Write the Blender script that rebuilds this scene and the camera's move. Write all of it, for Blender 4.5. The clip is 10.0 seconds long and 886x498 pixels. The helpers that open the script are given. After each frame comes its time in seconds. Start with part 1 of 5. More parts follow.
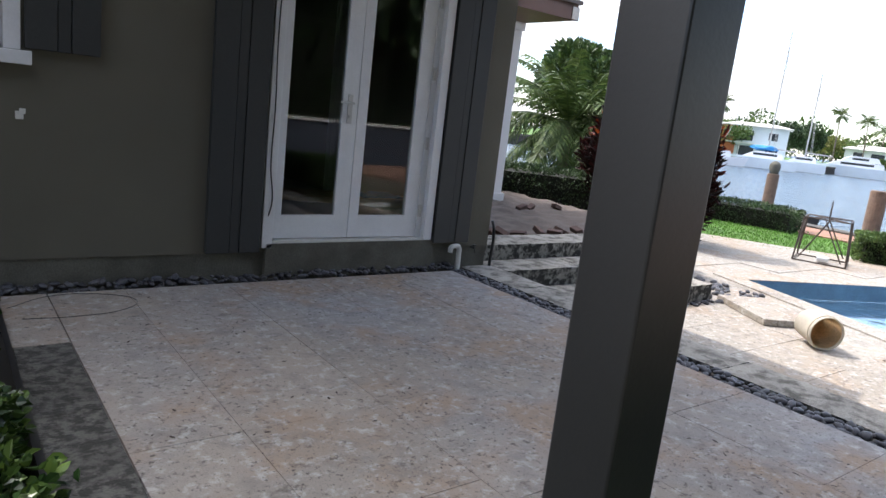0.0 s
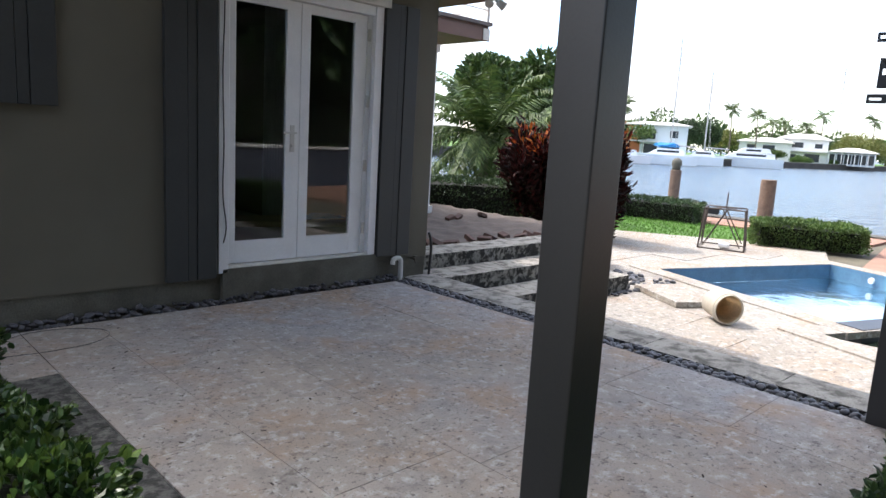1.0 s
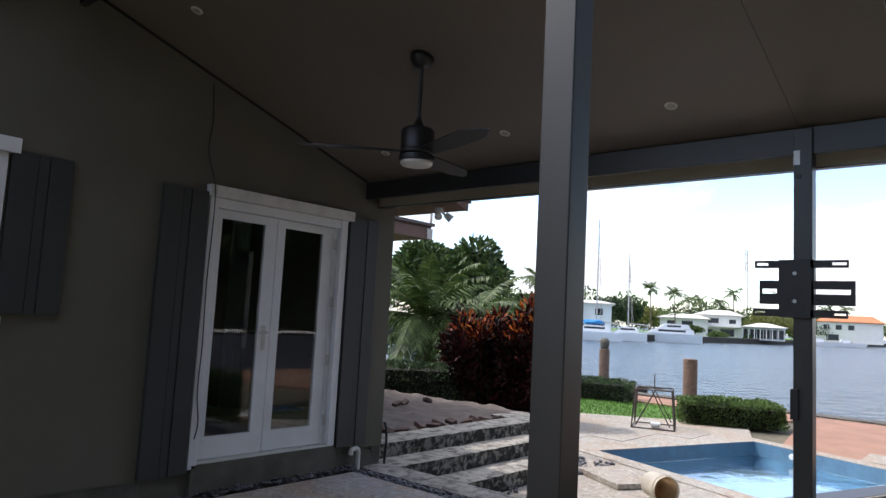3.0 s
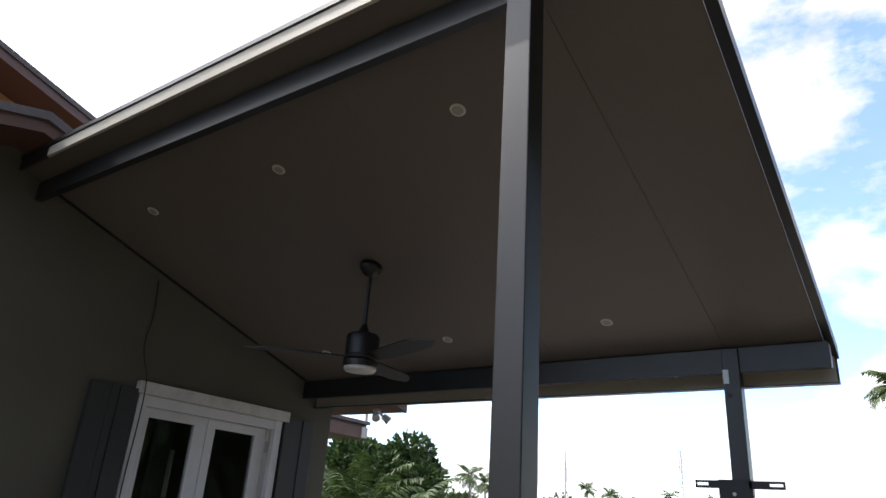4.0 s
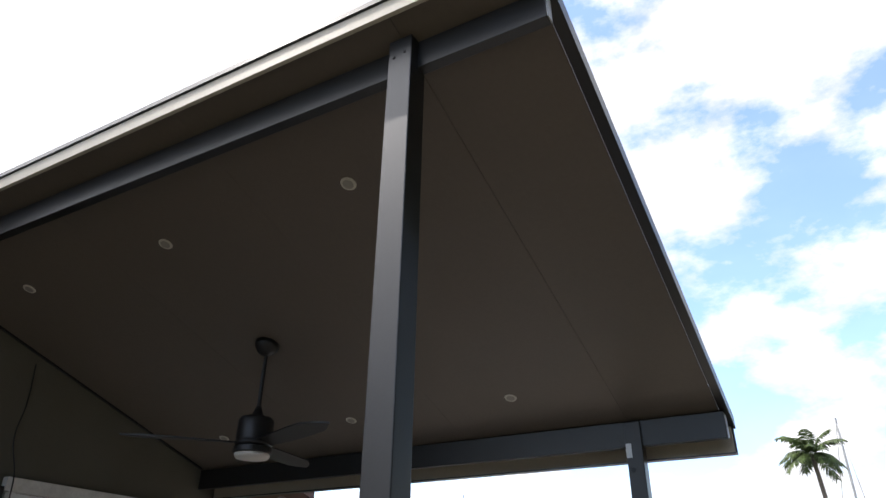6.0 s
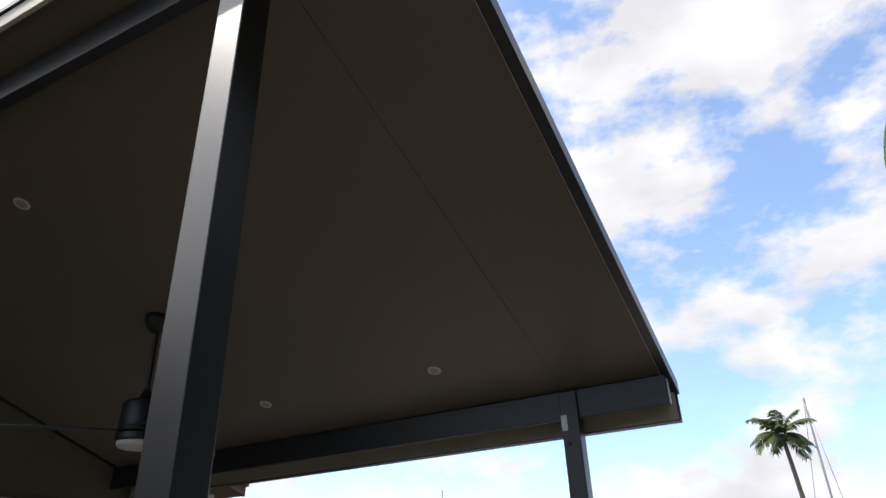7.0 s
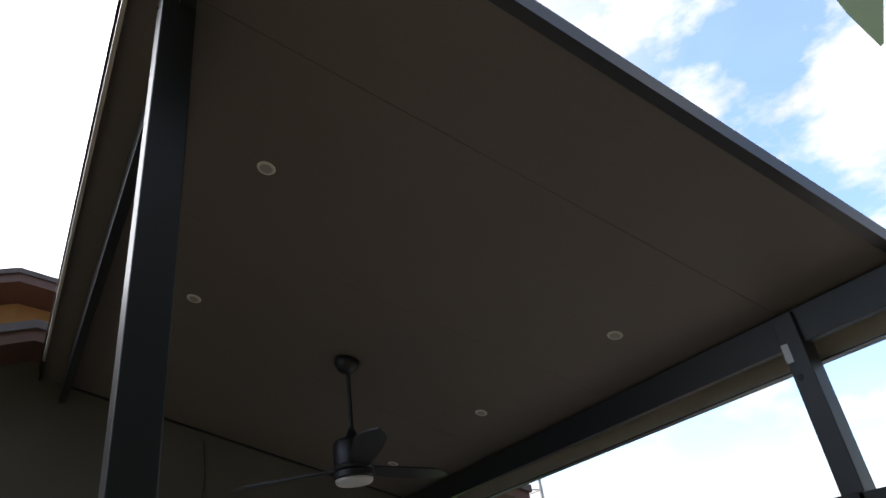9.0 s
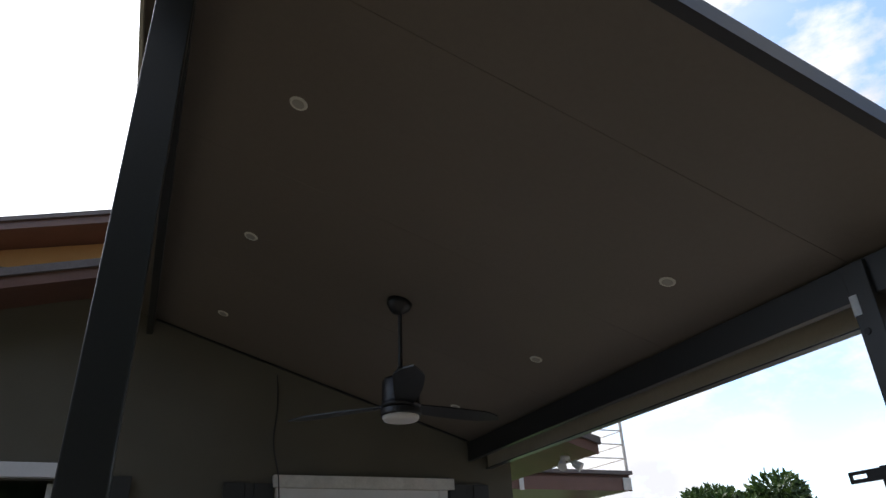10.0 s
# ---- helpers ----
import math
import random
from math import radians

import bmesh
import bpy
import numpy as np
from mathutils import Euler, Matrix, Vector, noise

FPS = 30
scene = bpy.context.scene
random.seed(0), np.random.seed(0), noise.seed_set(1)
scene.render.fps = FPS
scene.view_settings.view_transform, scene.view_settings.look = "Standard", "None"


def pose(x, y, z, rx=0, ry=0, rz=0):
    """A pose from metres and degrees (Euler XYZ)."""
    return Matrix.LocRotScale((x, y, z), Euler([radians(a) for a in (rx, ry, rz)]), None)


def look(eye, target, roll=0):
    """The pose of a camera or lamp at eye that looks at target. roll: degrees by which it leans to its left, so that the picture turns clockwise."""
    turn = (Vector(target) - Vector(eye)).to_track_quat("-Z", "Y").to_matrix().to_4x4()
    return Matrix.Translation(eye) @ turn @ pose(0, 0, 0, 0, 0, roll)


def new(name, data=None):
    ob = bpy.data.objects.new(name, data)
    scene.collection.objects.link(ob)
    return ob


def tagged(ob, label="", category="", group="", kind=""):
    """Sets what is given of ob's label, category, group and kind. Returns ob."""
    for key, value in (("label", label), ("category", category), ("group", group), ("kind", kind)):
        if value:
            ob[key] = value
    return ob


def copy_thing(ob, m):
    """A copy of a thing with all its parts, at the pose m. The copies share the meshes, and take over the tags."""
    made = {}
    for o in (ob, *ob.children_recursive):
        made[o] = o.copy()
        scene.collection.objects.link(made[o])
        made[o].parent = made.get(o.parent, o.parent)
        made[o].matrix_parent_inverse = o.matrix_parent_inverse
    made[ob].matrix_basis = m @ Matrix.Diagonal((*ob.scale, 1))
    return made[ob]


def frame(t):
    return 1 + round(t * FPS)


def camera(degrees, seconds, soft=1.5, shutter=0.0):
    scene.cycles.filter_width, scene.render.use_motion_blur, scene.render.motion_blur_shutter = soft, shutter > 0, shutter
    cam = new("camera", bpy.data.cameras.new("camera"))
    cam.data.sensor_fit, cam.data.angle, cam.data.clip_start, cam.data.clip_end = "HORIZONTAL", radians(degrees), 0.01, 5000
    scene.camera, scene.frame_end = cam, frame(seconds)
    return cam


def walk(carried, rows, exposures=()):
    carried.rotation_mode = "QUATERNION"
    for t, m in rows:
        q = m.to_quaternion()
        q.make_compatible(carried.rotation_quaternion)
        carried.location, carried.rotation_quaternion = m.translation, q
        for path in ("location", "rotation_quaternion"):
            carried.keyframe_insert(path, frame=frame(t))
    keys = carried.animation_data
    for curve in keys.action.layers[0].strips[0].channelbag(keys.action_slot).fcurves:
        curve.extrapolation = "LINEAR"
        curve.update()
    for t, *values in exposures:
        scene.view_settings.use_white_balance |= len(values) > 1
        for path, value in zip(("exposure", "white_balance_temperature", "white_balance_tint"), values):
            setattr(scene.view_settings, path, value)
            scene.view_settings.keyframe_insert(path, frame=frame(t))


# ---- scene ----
cam = camera(66.42, 10.0)
PATH = [
    (0, (-1.865, -4.500, 1.297), (-0.660, -2.952, 0.909), 6.69),
    (0.5, (-2.118, -4.617, 1.359), (-0.770, -3.172, 1.054), 5.55),
    (1, (-2.283, -4.759, 1.352), (-0.905, -3.348, 1.021), 3.39),
    (1.5, (-2.430, -4.940, 1.312), (-1.008, -3.604, 0.873), 2.32),
    (2, (-2.564, -5.010, 1.368), (-1.135, -3.665, 0.981), 2.93),
    (2.5, (-2.716, -5.002, 1.446), (-1.237, -3.661, 1.333), 2.82),
    (3, (-2.861, -5.003, 1.524), (-1.355, -3.702, 1.721), 3.07),
    (3.2, (-2.893, -5.002, 1.537), (-1.376, -3.734, 1.837), 3.24),
    (4.3, (-2.975, -4.987, 1.658), (-1.514, -3.928, 2.521), 4.28),
    (4.5, (-2.988, -4.978, 1.673), (-1.552, -3.924, 2.583), 4.49),
    (5, (-3.002, -4.978, 1.678), (-1.625, -3.909, 2.657), 5.47),
    (5.5, (-2.968, -5.032, 1.675), (-1.575, -3.998, 2.670), 5.01),
    (6, (-2.805, -5.104, 1.665), (-1.279, -4.231, 2.619), 0.79),
    (6.2, (-2.694, -5.140, 1.679), (-1.140, -4.321, 2.634), -1.11),
    (7.5, (-1.840, -5.203, 1.666), (-0.279, -4.377, 2.606), -2.82),
    (8, (-1.543, -5.308, 1.691), (-0.301, -4.058, 2.637), -2.12),
    (8.5, (-1.446, -5.475, 1.681), (-0.379, -4.102, 2.670), -5.78),
    (9, (-1.351, -5.636, 1.668), (-0.363, -4.210, 2.663), -8.38),
    (9.5, (-1.181, -5.700, 1.673), (-0.354, -4.217, 2.730), -7.28),
    (10, (-1.013, -5.700, 1.607), (-0.283, -4.072, 2.510), -2.47),
]
# exposure follows the clip's own drift from floor to ceiling
EXPOSURES = [(0.0, 0.66, 6450, 15), (0.5, 0.98, 6450, 15), (1.0, 0.74, 6450, 15), (1.5, 0.50, 6450, 15), (2.5, 0.40, 6400, 15), (3.0, 0.14, 6400, 16), (4.5, 0.22, 6500, 14), (6.0, 0.22, 6500, 14),
             (7.5, -0.42, 6550, 13), (8.0, -0.52, 6550, 13), (8.5, -0.08, 6500, 13), (9.0, 0.08, 6450, 13), (10.0, 0.02, 6450, 13)]

walk(cam, [(t, look(eye, target, roll)) for t, eye, target, roll in PATH], EXPOSURES)

# ---- world and sun ----
SUN_DIR = Vector((-0.237, 0.71, 1.0)).normalized()
world = bpy.data.worlds.new("sky")
scene.world = world
world.use_nodes = True
wn, wl = world.node_tree.nodes, world.node_tree.links
wn.clear()
w_out = wn.new("ShaderNodeOutputWorld")
w_bg = wn.new("ShaderNodeBackground")
w_sky = wn.new("ShaderNodeTexSky")
w_sky.sky_type = "NISHITA"
w_sky.sun_disc = False
w_sky.sun_elevation = math.asin(SUN_DIR.z)
w_sky.sun_rotation = math.atan2(SUN_DIR.x, SUN_DIR.y)
w_sky.air_density, w_sky.dust_density, w_sky.ozone_density = 1.0, 0.6, 1.5
w_co = wn.new("ShaderNodeTexCoord")
w_map = wn.new("ShaderNodeMapping")
w_map.inputs["Scale"].default_value = (1.0, 1.0, 1.9)
w_map.inputs["Location"].default_value = (0.35, 0.1, 0.2)
w_n1 = wn.new("ShaderNodeTexNoise")
w_n1.inputs["Scale"].default_value = 3.9
w_n1.inputs["Detail"].default_value = 9.0
w_n1.inputs["Roughness"].default_value = 0.58
w_n1.inputs["Distortion"].default_value = 0.0
w_ramp = wn.new("ShaderNodeValToRGB")
w_ramp.color_ramp.elements[0].position = 0.455
w_ramp.color_ramp.elements[0].color = (0.16, 0.16, 0.16, 1)
w_ramp.color_ramp.elements[1].position = 0.55
w_mix = wn.new("ShaderNodeMixRGB")
# clouds grow brighter towards the sun
w_dot = wn.new("ShaderNodeVectorMath")
w_dot.operation = "DOT_PRODUCT"
w_dot.inputs[1].default_value = SUN_DIR
w_glow = wn.new("ShaderNodeMapRange")
w_glow.interpolation_type = "SMOOTHERSTEP"
w_glow.inputs["From Min"].default_value, w_glow.inputs["From Max"].default_value = 0.72, 1.0
w_glow.inputs["To Min"].default_value, w_glow.inputs["To Max"].default_value = 1.0, 3.6
w_cloud = wn.new("ShaderNodeMixRGB")
w_cloud.blend_type = "MULTIPLY"
w_cloud.inputs["Fac"].default_value = 1.0
w_cloud.inputs["Color1"].default_value = (7.0, 7.15, 7.35, 1)
wl.new(w_co.outputs["Generated"], w_dot.inputs[0])
wl.new(w_dot.outputs["Value"], w_glow.inputs["Value"])
# grey bellies and bright tops within the clouds
w_n2 = wn.new("ShaderNodeTexNoise")
w_n2.inputs["Scale"].default_value, w_n2.inputs["Detail"].default_value = 7.5, 6.0
wl.new(w_map.outputs["Vector"], w_n2.inputs["Vector"])
w_belly = wn.new("ShaderNodeMapRange")
w_belly.inputs["From Min"].default_value, w_belly.inputs["From Max"].default_value = 0.36, 0.58
w_belly.inputs["To Min"].default_value, w_belly.inputs["To Max"].default_value = 0.88, 1.06
wl.new(w_n2.outputs["Fac"], w_belly.inputs["Value"])
w_tone = wn.new("ShaderNodeMath")
w_tone.operation = "MULTIPLY"
wl.new(w_glow.outputs["Result"], w_tone.inputs[0])
wl.new(w_belly.outputs["Result"], w_tone.inputs[1])
wl.new(w_tone.outputs["Value"], w_cloud.inputs["Color2"])
wl.new(w_cloud.outputs["Color"], w_mix.inputs["Color2"])
wl.new(w_co.outputs["Generated"], w_map.inputs["Vector"])
wl.new(w_map.outputs["Vector"], w_n1.inputs["Vector"])
wl.new(w_n1.outputs["Fac"], w_ramp.inputs["Fac"])
w_sep = wn.new("ShaderNodeSeparateXYZ")
wl.new(w_co.outputs["Generated"], w_sep.inputs["Vector"])
w_low = wn.new("ShaderNodeMapRange")
w_low.inputs["From Min"].default_value, w_low.inputs["From Max"].default_value = 0.0, 0.14
w_low.inputs["To Min"].default_value, w_low.inputs["To Max"].default_value = 0.55, 0.0
wl.new(w_sep.outputs["Z"], w_low.inputs["Value"])
w_max = wn.new("ShaderNodeMath")
w_max.operation = "MAXIMUM"
wl.new(w_ramp.outputs["Color"], w_max.inputs[0])
wl.new(w_low.outputs["Result"], w_max.inputs[1])
# a bright veil of cloud round the sun
w_veil = wn.new("ShaderNodeMapRange")
w_veil.interpolation_type = "SMOOTHSTEP"
w_veil.inputs["From Min"].default_value, w_veil.inputs["From Max"].default_value = 0.50, 0.80
w_veil.inputs["To Min"].default_value, w_veil.inputs["To Max"].default_value = 0.0, 0.96
wl.new(w_dot.outputs["Value"], w_veil.inputs["Value"])
w_all = wn.new("ShaderNodeMath")
w_all.operation = "MAXIMUM"
wl.new(w_max.outputs["Value"], w_all.inputs[0])
wl.new(w_veil.outputs["Result"], w_all.inputs[1])
wl.new(w_all.outputs["Value"], w_mix.inputs["Fac"])
w_sat = wn.new("ShaderNodeHueSaturation")
w_sat.inputs["Saturation"].default_value, w_sat.inputs["Value"].default_value = 1.15, 2.3
wl.new(w_sky.outputs["Color"], w_sat.inputs["Color"])
wl.new(w_sat.outputs["Color"], w_mix.inputs["Color1"])
wl.new(w_mix.outputs["Color"], w_bg.inputs["Color"])
w_bg.inputs["Strength"].default_value = 0.15
wl.new(w_bg.outputs["Background"], w_out.inputs["Surface"])

sun = new("sun", bpy.data.lights.new("sun", "SUN"))
sun.data.energy = 3.4
sun.data.angle = radians(0.6)
sun.data.color = (1.0, 0.95, 0.87)
sun.matrix_world = look(SUN_DIR * 60, (0, 0, 0))


# ---- materials ----
def material(name, base, rough=0.7, metal=0.0, vary=0.25, scale=6.0, fine=90.0, bump=0.15, spec=0.5, tint=None, island=False, obj=0.0, coat=0.0):
    """A surface with colour that drifts at a coarse and a fine scale, and a fine relief."""
    m = bpy.data.materials.new(name)
    m.use_nodes = True
    n, l = m.node_tree.nodes, m.node_tree.links
    b = n["Principled BSDF"]
    co = n.new("ShaderNodeTexCoord")
    big, small = n.new("ShaderNodeTexNoise"), n.new("ShaderNodeTexNoise")
    big.inputs["Scale"].default_value, small.inputs["Scale"].default_value = scale, fine
    big.inputs["Detail"].default_value, small.inputs["Detail"].default_value = 6.0, 3.0
    for t in (big, small):
        l.new(co.outputs["Object"], t.inputs["Vector"])
    mix = n.new("ShaderNodeMixRGB")
    second = tint or tuple(c * (1 - vary) for c in base)
    mix.inputs["Color1"].default_value, mix.inputs["Color2"].default_value = (*base, 1), (*second, 1)
    ramp = n.new("ShaderNodeMapRange")
    ramp.inputs["From Min"].default_value, ramp.inputs["From Max"].default_value = 0.35, 0.65
    l.new(big.outputs["Fac"], ramp.inputs["Value"])
    l.new(ramp.outputs["Result"], mix.inputs["Fac"])
    grain = n.new("ShaderNodeHueSaturation")
    gr = n.new("ShaderNodeMapRange")
    gr.inputs["From Min"].default_value, gr.inputs["From Max"].default_value = 0.25, 0.75
    gr.inputs["To Min"].default_value, gr.inputs["To Max"].default_value = 1 - vary * 0.6, 1 + vary * 0.6
    l.new(small.outputs["Fac"], gr.inputs["Value"])
    l.new(mix.outputs["Color"], grain.inputs["Color"])
    last = gr.outputs["Result"]
    if island or obj:
        if island:
            src = n.new("ShaderNodeNewGeometry").outputs["Random Per Island"]
        else:
            src = n.new("ShaderNodeObjectInfo").outputs["Random"]
        sp = n.new("ShaderNodeMapRange")
        k = obj or 0.4
        sp.inputs["To Min"].default_value, sp.inputs["To Max"].default_value = 1 - k, 1 + k
        l.new(src, sp.inputs["Value"])
        mul = n.new("ShaderNodeMath")
        mul.operation = "MULTIPLY"
        l.new(last, mul.inputs[0])
        l.new(sp.outputs["Result"], mul.inputs[1])
        last = mul.outputs["Value"]
    l.new(last, grain.inputs["Value"])
    l.new(grain.outputs["Color"], b.inputs["Base Color"])
    b.inputs["Roughness"].default_value, b.inputs["Metallic"].default_value = rough, metal
    b.inputs["Specular IOR Level"].default_value = spec
    if coat:
        b.inputs["Coat Weight"].default_value = coat
        b.inputs["Coat Roughness"].default_value = 0.12
    if bump:
        bp = n.new("ShaderNodeBump")
        bp.inputs["Strength"].default_value, bp.inputs["Distance"].default_value = bump, 0.01
        l.new(small.outputs["Fac"], bp.inputs["Height"])
        l.new(bp.outputs["Normal"], b.inputs["Normal"])
    return m


STUCCO = material("olive_stucco", (0.128, 0.119, 0.092), 0.9, vary=0.14, scale=1.3, fine=220, bump=0.35)
PLINTH = material("plinth_concrete", (0.125, 0.12, 0.098), 0.9, vary=0.35, scale=4, fine=120, bump=0.4)
SHUTTER = material("shutter_paint", (0.033, 0.036, 0.036), 0.6, vary=0.12, scale=3, fine=60, bump=0.05)
WHITE = material("white_paint", (0.74, 0.75, 0.76), 0.45, vary=0.06, scale=5, fine=80, bump=0.04)
OLDWHITE = material("worn_white_paint", (0.68, 0.67, 0.63), 0.6, vary=0.14, scale=9, fine=60, bump=0.15)
STEEL = material("bronze_grey_aluminium", (0.017, 0.0175, 0.0185), 0.36, 0.0, vary=0.16, scale=2.5, fine=140, bump=0.03, spec=0.65)
CEILING = material("ceiling_panel_tan", (0.162, 0.135, 0.110), 0.5, vary=0.06, scale=1.2, fine=40, bump=0.02)
FASCIA = material("cream_fascia", (0.52, 0.47, 0.38), 0.55, vary=0.08, scale=3, fine=60, bump=0.03)
BLACK = material("black_metal", (0.018, 0.018, 0.02), 0.42, vary=0.15, scale=6, fine=90, bump=0.03)
BROWN = material("brown_fascia_paint", (0.15, 0.075, 0.055), 0.5, vary=0.15, scale=3, fine=70, bump=0.06)
ROOF = material("roof_edge_grey", (0.15, 0.13, 0.125), 0.7, vary=0.2, scale=5, fine=60, bump=0.1)
ORANGE = material("orange_stucco", (0.62, 0.36, 0.14), 0.9, vary=0.08, scale=1.5, fine=160, bump=0.3)
SOIL = material("mulch_soil", (0.13, 0.115, 0.08), 0.95, vary=0.4, scale=1.2, fine=40, bump=0.6)
GRASS = material("lawn_soil", (0.10, 0.20, 0.04), 0.95, vary=0.3, scale=1.2, fine=60, bump=0.6)
BLADE = material("grass_blade", (0.12, 0.27, 0.04), 0.7, vary=0.3, scale=2, fine=30, bump=0.0, island=True, spec=0.3)
PAVER_BROWN = material("brown_brick_paving", (0.34, 0.19, 0.13), 0.9, vary=0.2, scale=2, fine=50, bump=0.3, obj=0.12)


def paving(name, base, second, blot, pit=0.35, grey=(0.44, 0.43, 0.43)):
    """Sawn coral stone: worn grey areas, rusty blotches, dense pale shell flecks and dark pits."""
    m = material(name, base, 0.9, vary=0.16, scale=1.4, fine=120, bump=0.2, tint=second, obj=0.06)
    n, l = m.node_tree.nodes, m.node_tree.links
    b = n["Principled BSDF"]
    last = b.inputs["Base Color"].links[0].from_socket
    co = n.new("ShaderNodeTexCoord")

    def mask(scale, lo, hi, a, z, detail=5, rough=0.6):
        t = n.new("ShaderNodeTexNoise")
        t.inputs["Scale"].default_value, t.inputs["Detail"].default_value, t.inputs["Roughness"].default_value = scale, detail, rough
        r = n.new("ShaderNodeMapRange")
        r.inputs["From Min"].default_value, r.inputs["From Max"].default_value = lo, hi
        r.inputs["To Min"].default_value, r.inputs["To Max"].default_value = a, z
        l.new(co.outputs["Object"], t.inputs["Vector"])
        l.new(t.outputs["Fac"], r.inputs["Value"])
        return r.outputs["Result"]

    def blend(colour, fac, mode="MIX"):
        nonlocal last
        x = n.new("ShaderNodeMixRGB")
        x.blend_type = mode
        l.new(fac, x.inputs["Fac"])
        l.new(last, x.inputs["Color1"])
        x.inputs["Color2"].default_value = (*colour, 1)
        last = x.outputs["Color"]

    blend(grey, mask(0.75, 0.42, 0.60, 0.0, 0.9))
    blend(blot, mask(1.5, 0.46, 0.62, 0.0, 0.8))
    blend((0.20, 0.185, 0.17), mask(5.5, 0.50, 0.70, 0.0, 0.75, 8, 0.75))
    blend((0.56, 0.54, 0.52), mask(14, 0.52, 0.64, 0.0, 0.7, 8, 0.75))
    gate = mask(1.3, 0.36, 0.56, 0.32, 1.0)
    for scale, lo, hi, top in ((9, 0.60, 0.68, 0.55), (24, 0.57, 0.64, 0.75), (48, 0.59, 0.66, pit + 0.5), (95, 0.60, 0.68, 0.9)):
        mul = n.new("ShaderNodeMath")
        mul.operation = "MULTIPLY"
        l.new(mask(scale, lo, hi, 0.0, top, 4, 0.7), mul.inputs[0])
        l.new(gate, mul.inputs[1])
        blend((0.10, 0.086, 0.075), mul.outputs["Value"])
    l.new(last, b.inputs["Base Color"])
    return m


STONE = paving("coral_paving", (0.38, 0.325, 0.27), (0.32, 0.28, 0.24), (0.38, 0.265, 0.175), 0.45, (0.335, 0.335, 0.345))
DECK = paving("pool_deck_stone", (0.33, 0.29, 0.24), (0.28, 0.25, 0.205), (0.32, 0.245, 0.175), 0.3, (0.34, 0.325, 0.29))
JOINT = material("joint_sand", (0.20, 0.18, 0.15), 0.95, vary=0.3, scale=6, fine=80, bump=0.4)


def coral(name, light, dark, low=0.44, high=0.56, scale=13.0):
    """Weathered coral rock with darker blotches mixed in by noise."""
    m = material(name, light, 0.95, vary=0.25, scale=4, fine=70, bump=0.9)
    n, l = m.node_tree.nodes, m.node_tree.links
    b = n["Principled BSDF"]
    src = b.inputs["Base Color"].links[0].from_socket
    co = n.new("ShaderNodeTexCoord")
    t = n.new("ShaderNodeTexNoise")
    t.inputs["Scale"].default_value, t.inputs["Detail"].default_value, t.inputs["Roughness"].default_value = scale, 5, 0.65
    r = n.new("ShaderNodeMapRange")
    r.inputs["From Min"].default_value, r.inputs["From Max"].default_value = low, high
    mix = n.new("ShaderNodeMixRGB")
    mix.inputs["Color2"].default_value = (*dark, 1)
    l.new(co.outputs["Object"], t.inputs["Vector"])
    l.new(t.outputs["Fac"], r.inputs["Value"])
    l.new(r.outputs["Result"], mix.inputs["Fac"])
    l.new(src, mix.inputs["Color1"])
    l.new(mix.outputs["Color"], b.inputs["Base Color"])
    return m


CORAL_FACE = coral("dark_mottled_coral_riser", (0.27, 0.26, 0.23), (0.02, 0.019, 0.016), 0.40, 0.53)
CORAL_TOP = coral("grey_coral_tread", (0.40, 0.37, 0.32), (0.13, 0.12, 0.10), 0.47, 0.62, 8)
BAND = coral("mottled_concrete_band", (0.155, 0.148, 0.13), (0.05, 0.048, 0.042), 0.43, 0.56, 17)
PEBBLE = material("dark_river_pebble", (0.075, 0.075, 0.085), 0.5, vary=0.3, scale=8, fine=60, bump=0.1, obj=0.5)
PEBBLE_SET = material("dark_river_pebbles", (0.075, 0.075, 0.085), 0.5, vary=0.3, scale=8, fine=60, bump=0.1, island=True)
SAND = material("dry_sand", (0.14, 0.112, 0.095), 0.95, vary=0.35, scale=5, fine=60, bump=0.7)
BRICK = material("red_brown_brick", (0.14, 0.085, 0.07), 0.9, vary=0.3, scale=9, fine=90, bump=0.4, obj=0.3)


def water(name, base, rough, bump, scale, trans=0.0):
    m = bpy.data.materials.new(name)
    m.use_nodes = True
    n, l = m.node_tree.nodes, m.node_tree.links
    b = n["Principled BSDF"]
    b.inputs["Base Color"].default_value = (*base, 1)
    b.inputs["Roughness"].default_value = rough
    b.inputs["IOR"].default_value = 1.33
    b.inputs["Transmission Weight"].default_value = trans
    co = n.new("ShaderNodeTexCoord")
    t, t2 = n.new("ShaderNodeTexNoise"), n.new("ShaderNodeTexNoise")
    t.inputs["Scale"].default_value, t.inputs["Detail"].default_value = scale, 4
    t2.inputs["Scale"].default_value, t2.inputs["Detail"].default_value = scale * 0.11, 3
    add = n.new("ShaderNodeMath")
    bp = n.new("ShaderNodeBump")
    bp.inputs["Strength"].default_value, bp.inputs["Distance"].default_value = bump, 0.45
    l.new(co.outputs["Object"], t.inputs["Vector"])
    l.new(co.outputs["Object"], t2.inputs["Vector"])
    l.new(t.outputs["Fac"], add.inputs[0])
    l.new(t2.outputs["Fac"], add.inputs[1])
    l.new(add.outputs["Value"], bp.inputs["Height"])
    l.new(bp.outputs["Normal"], b.inputs["Normal"])
    return m


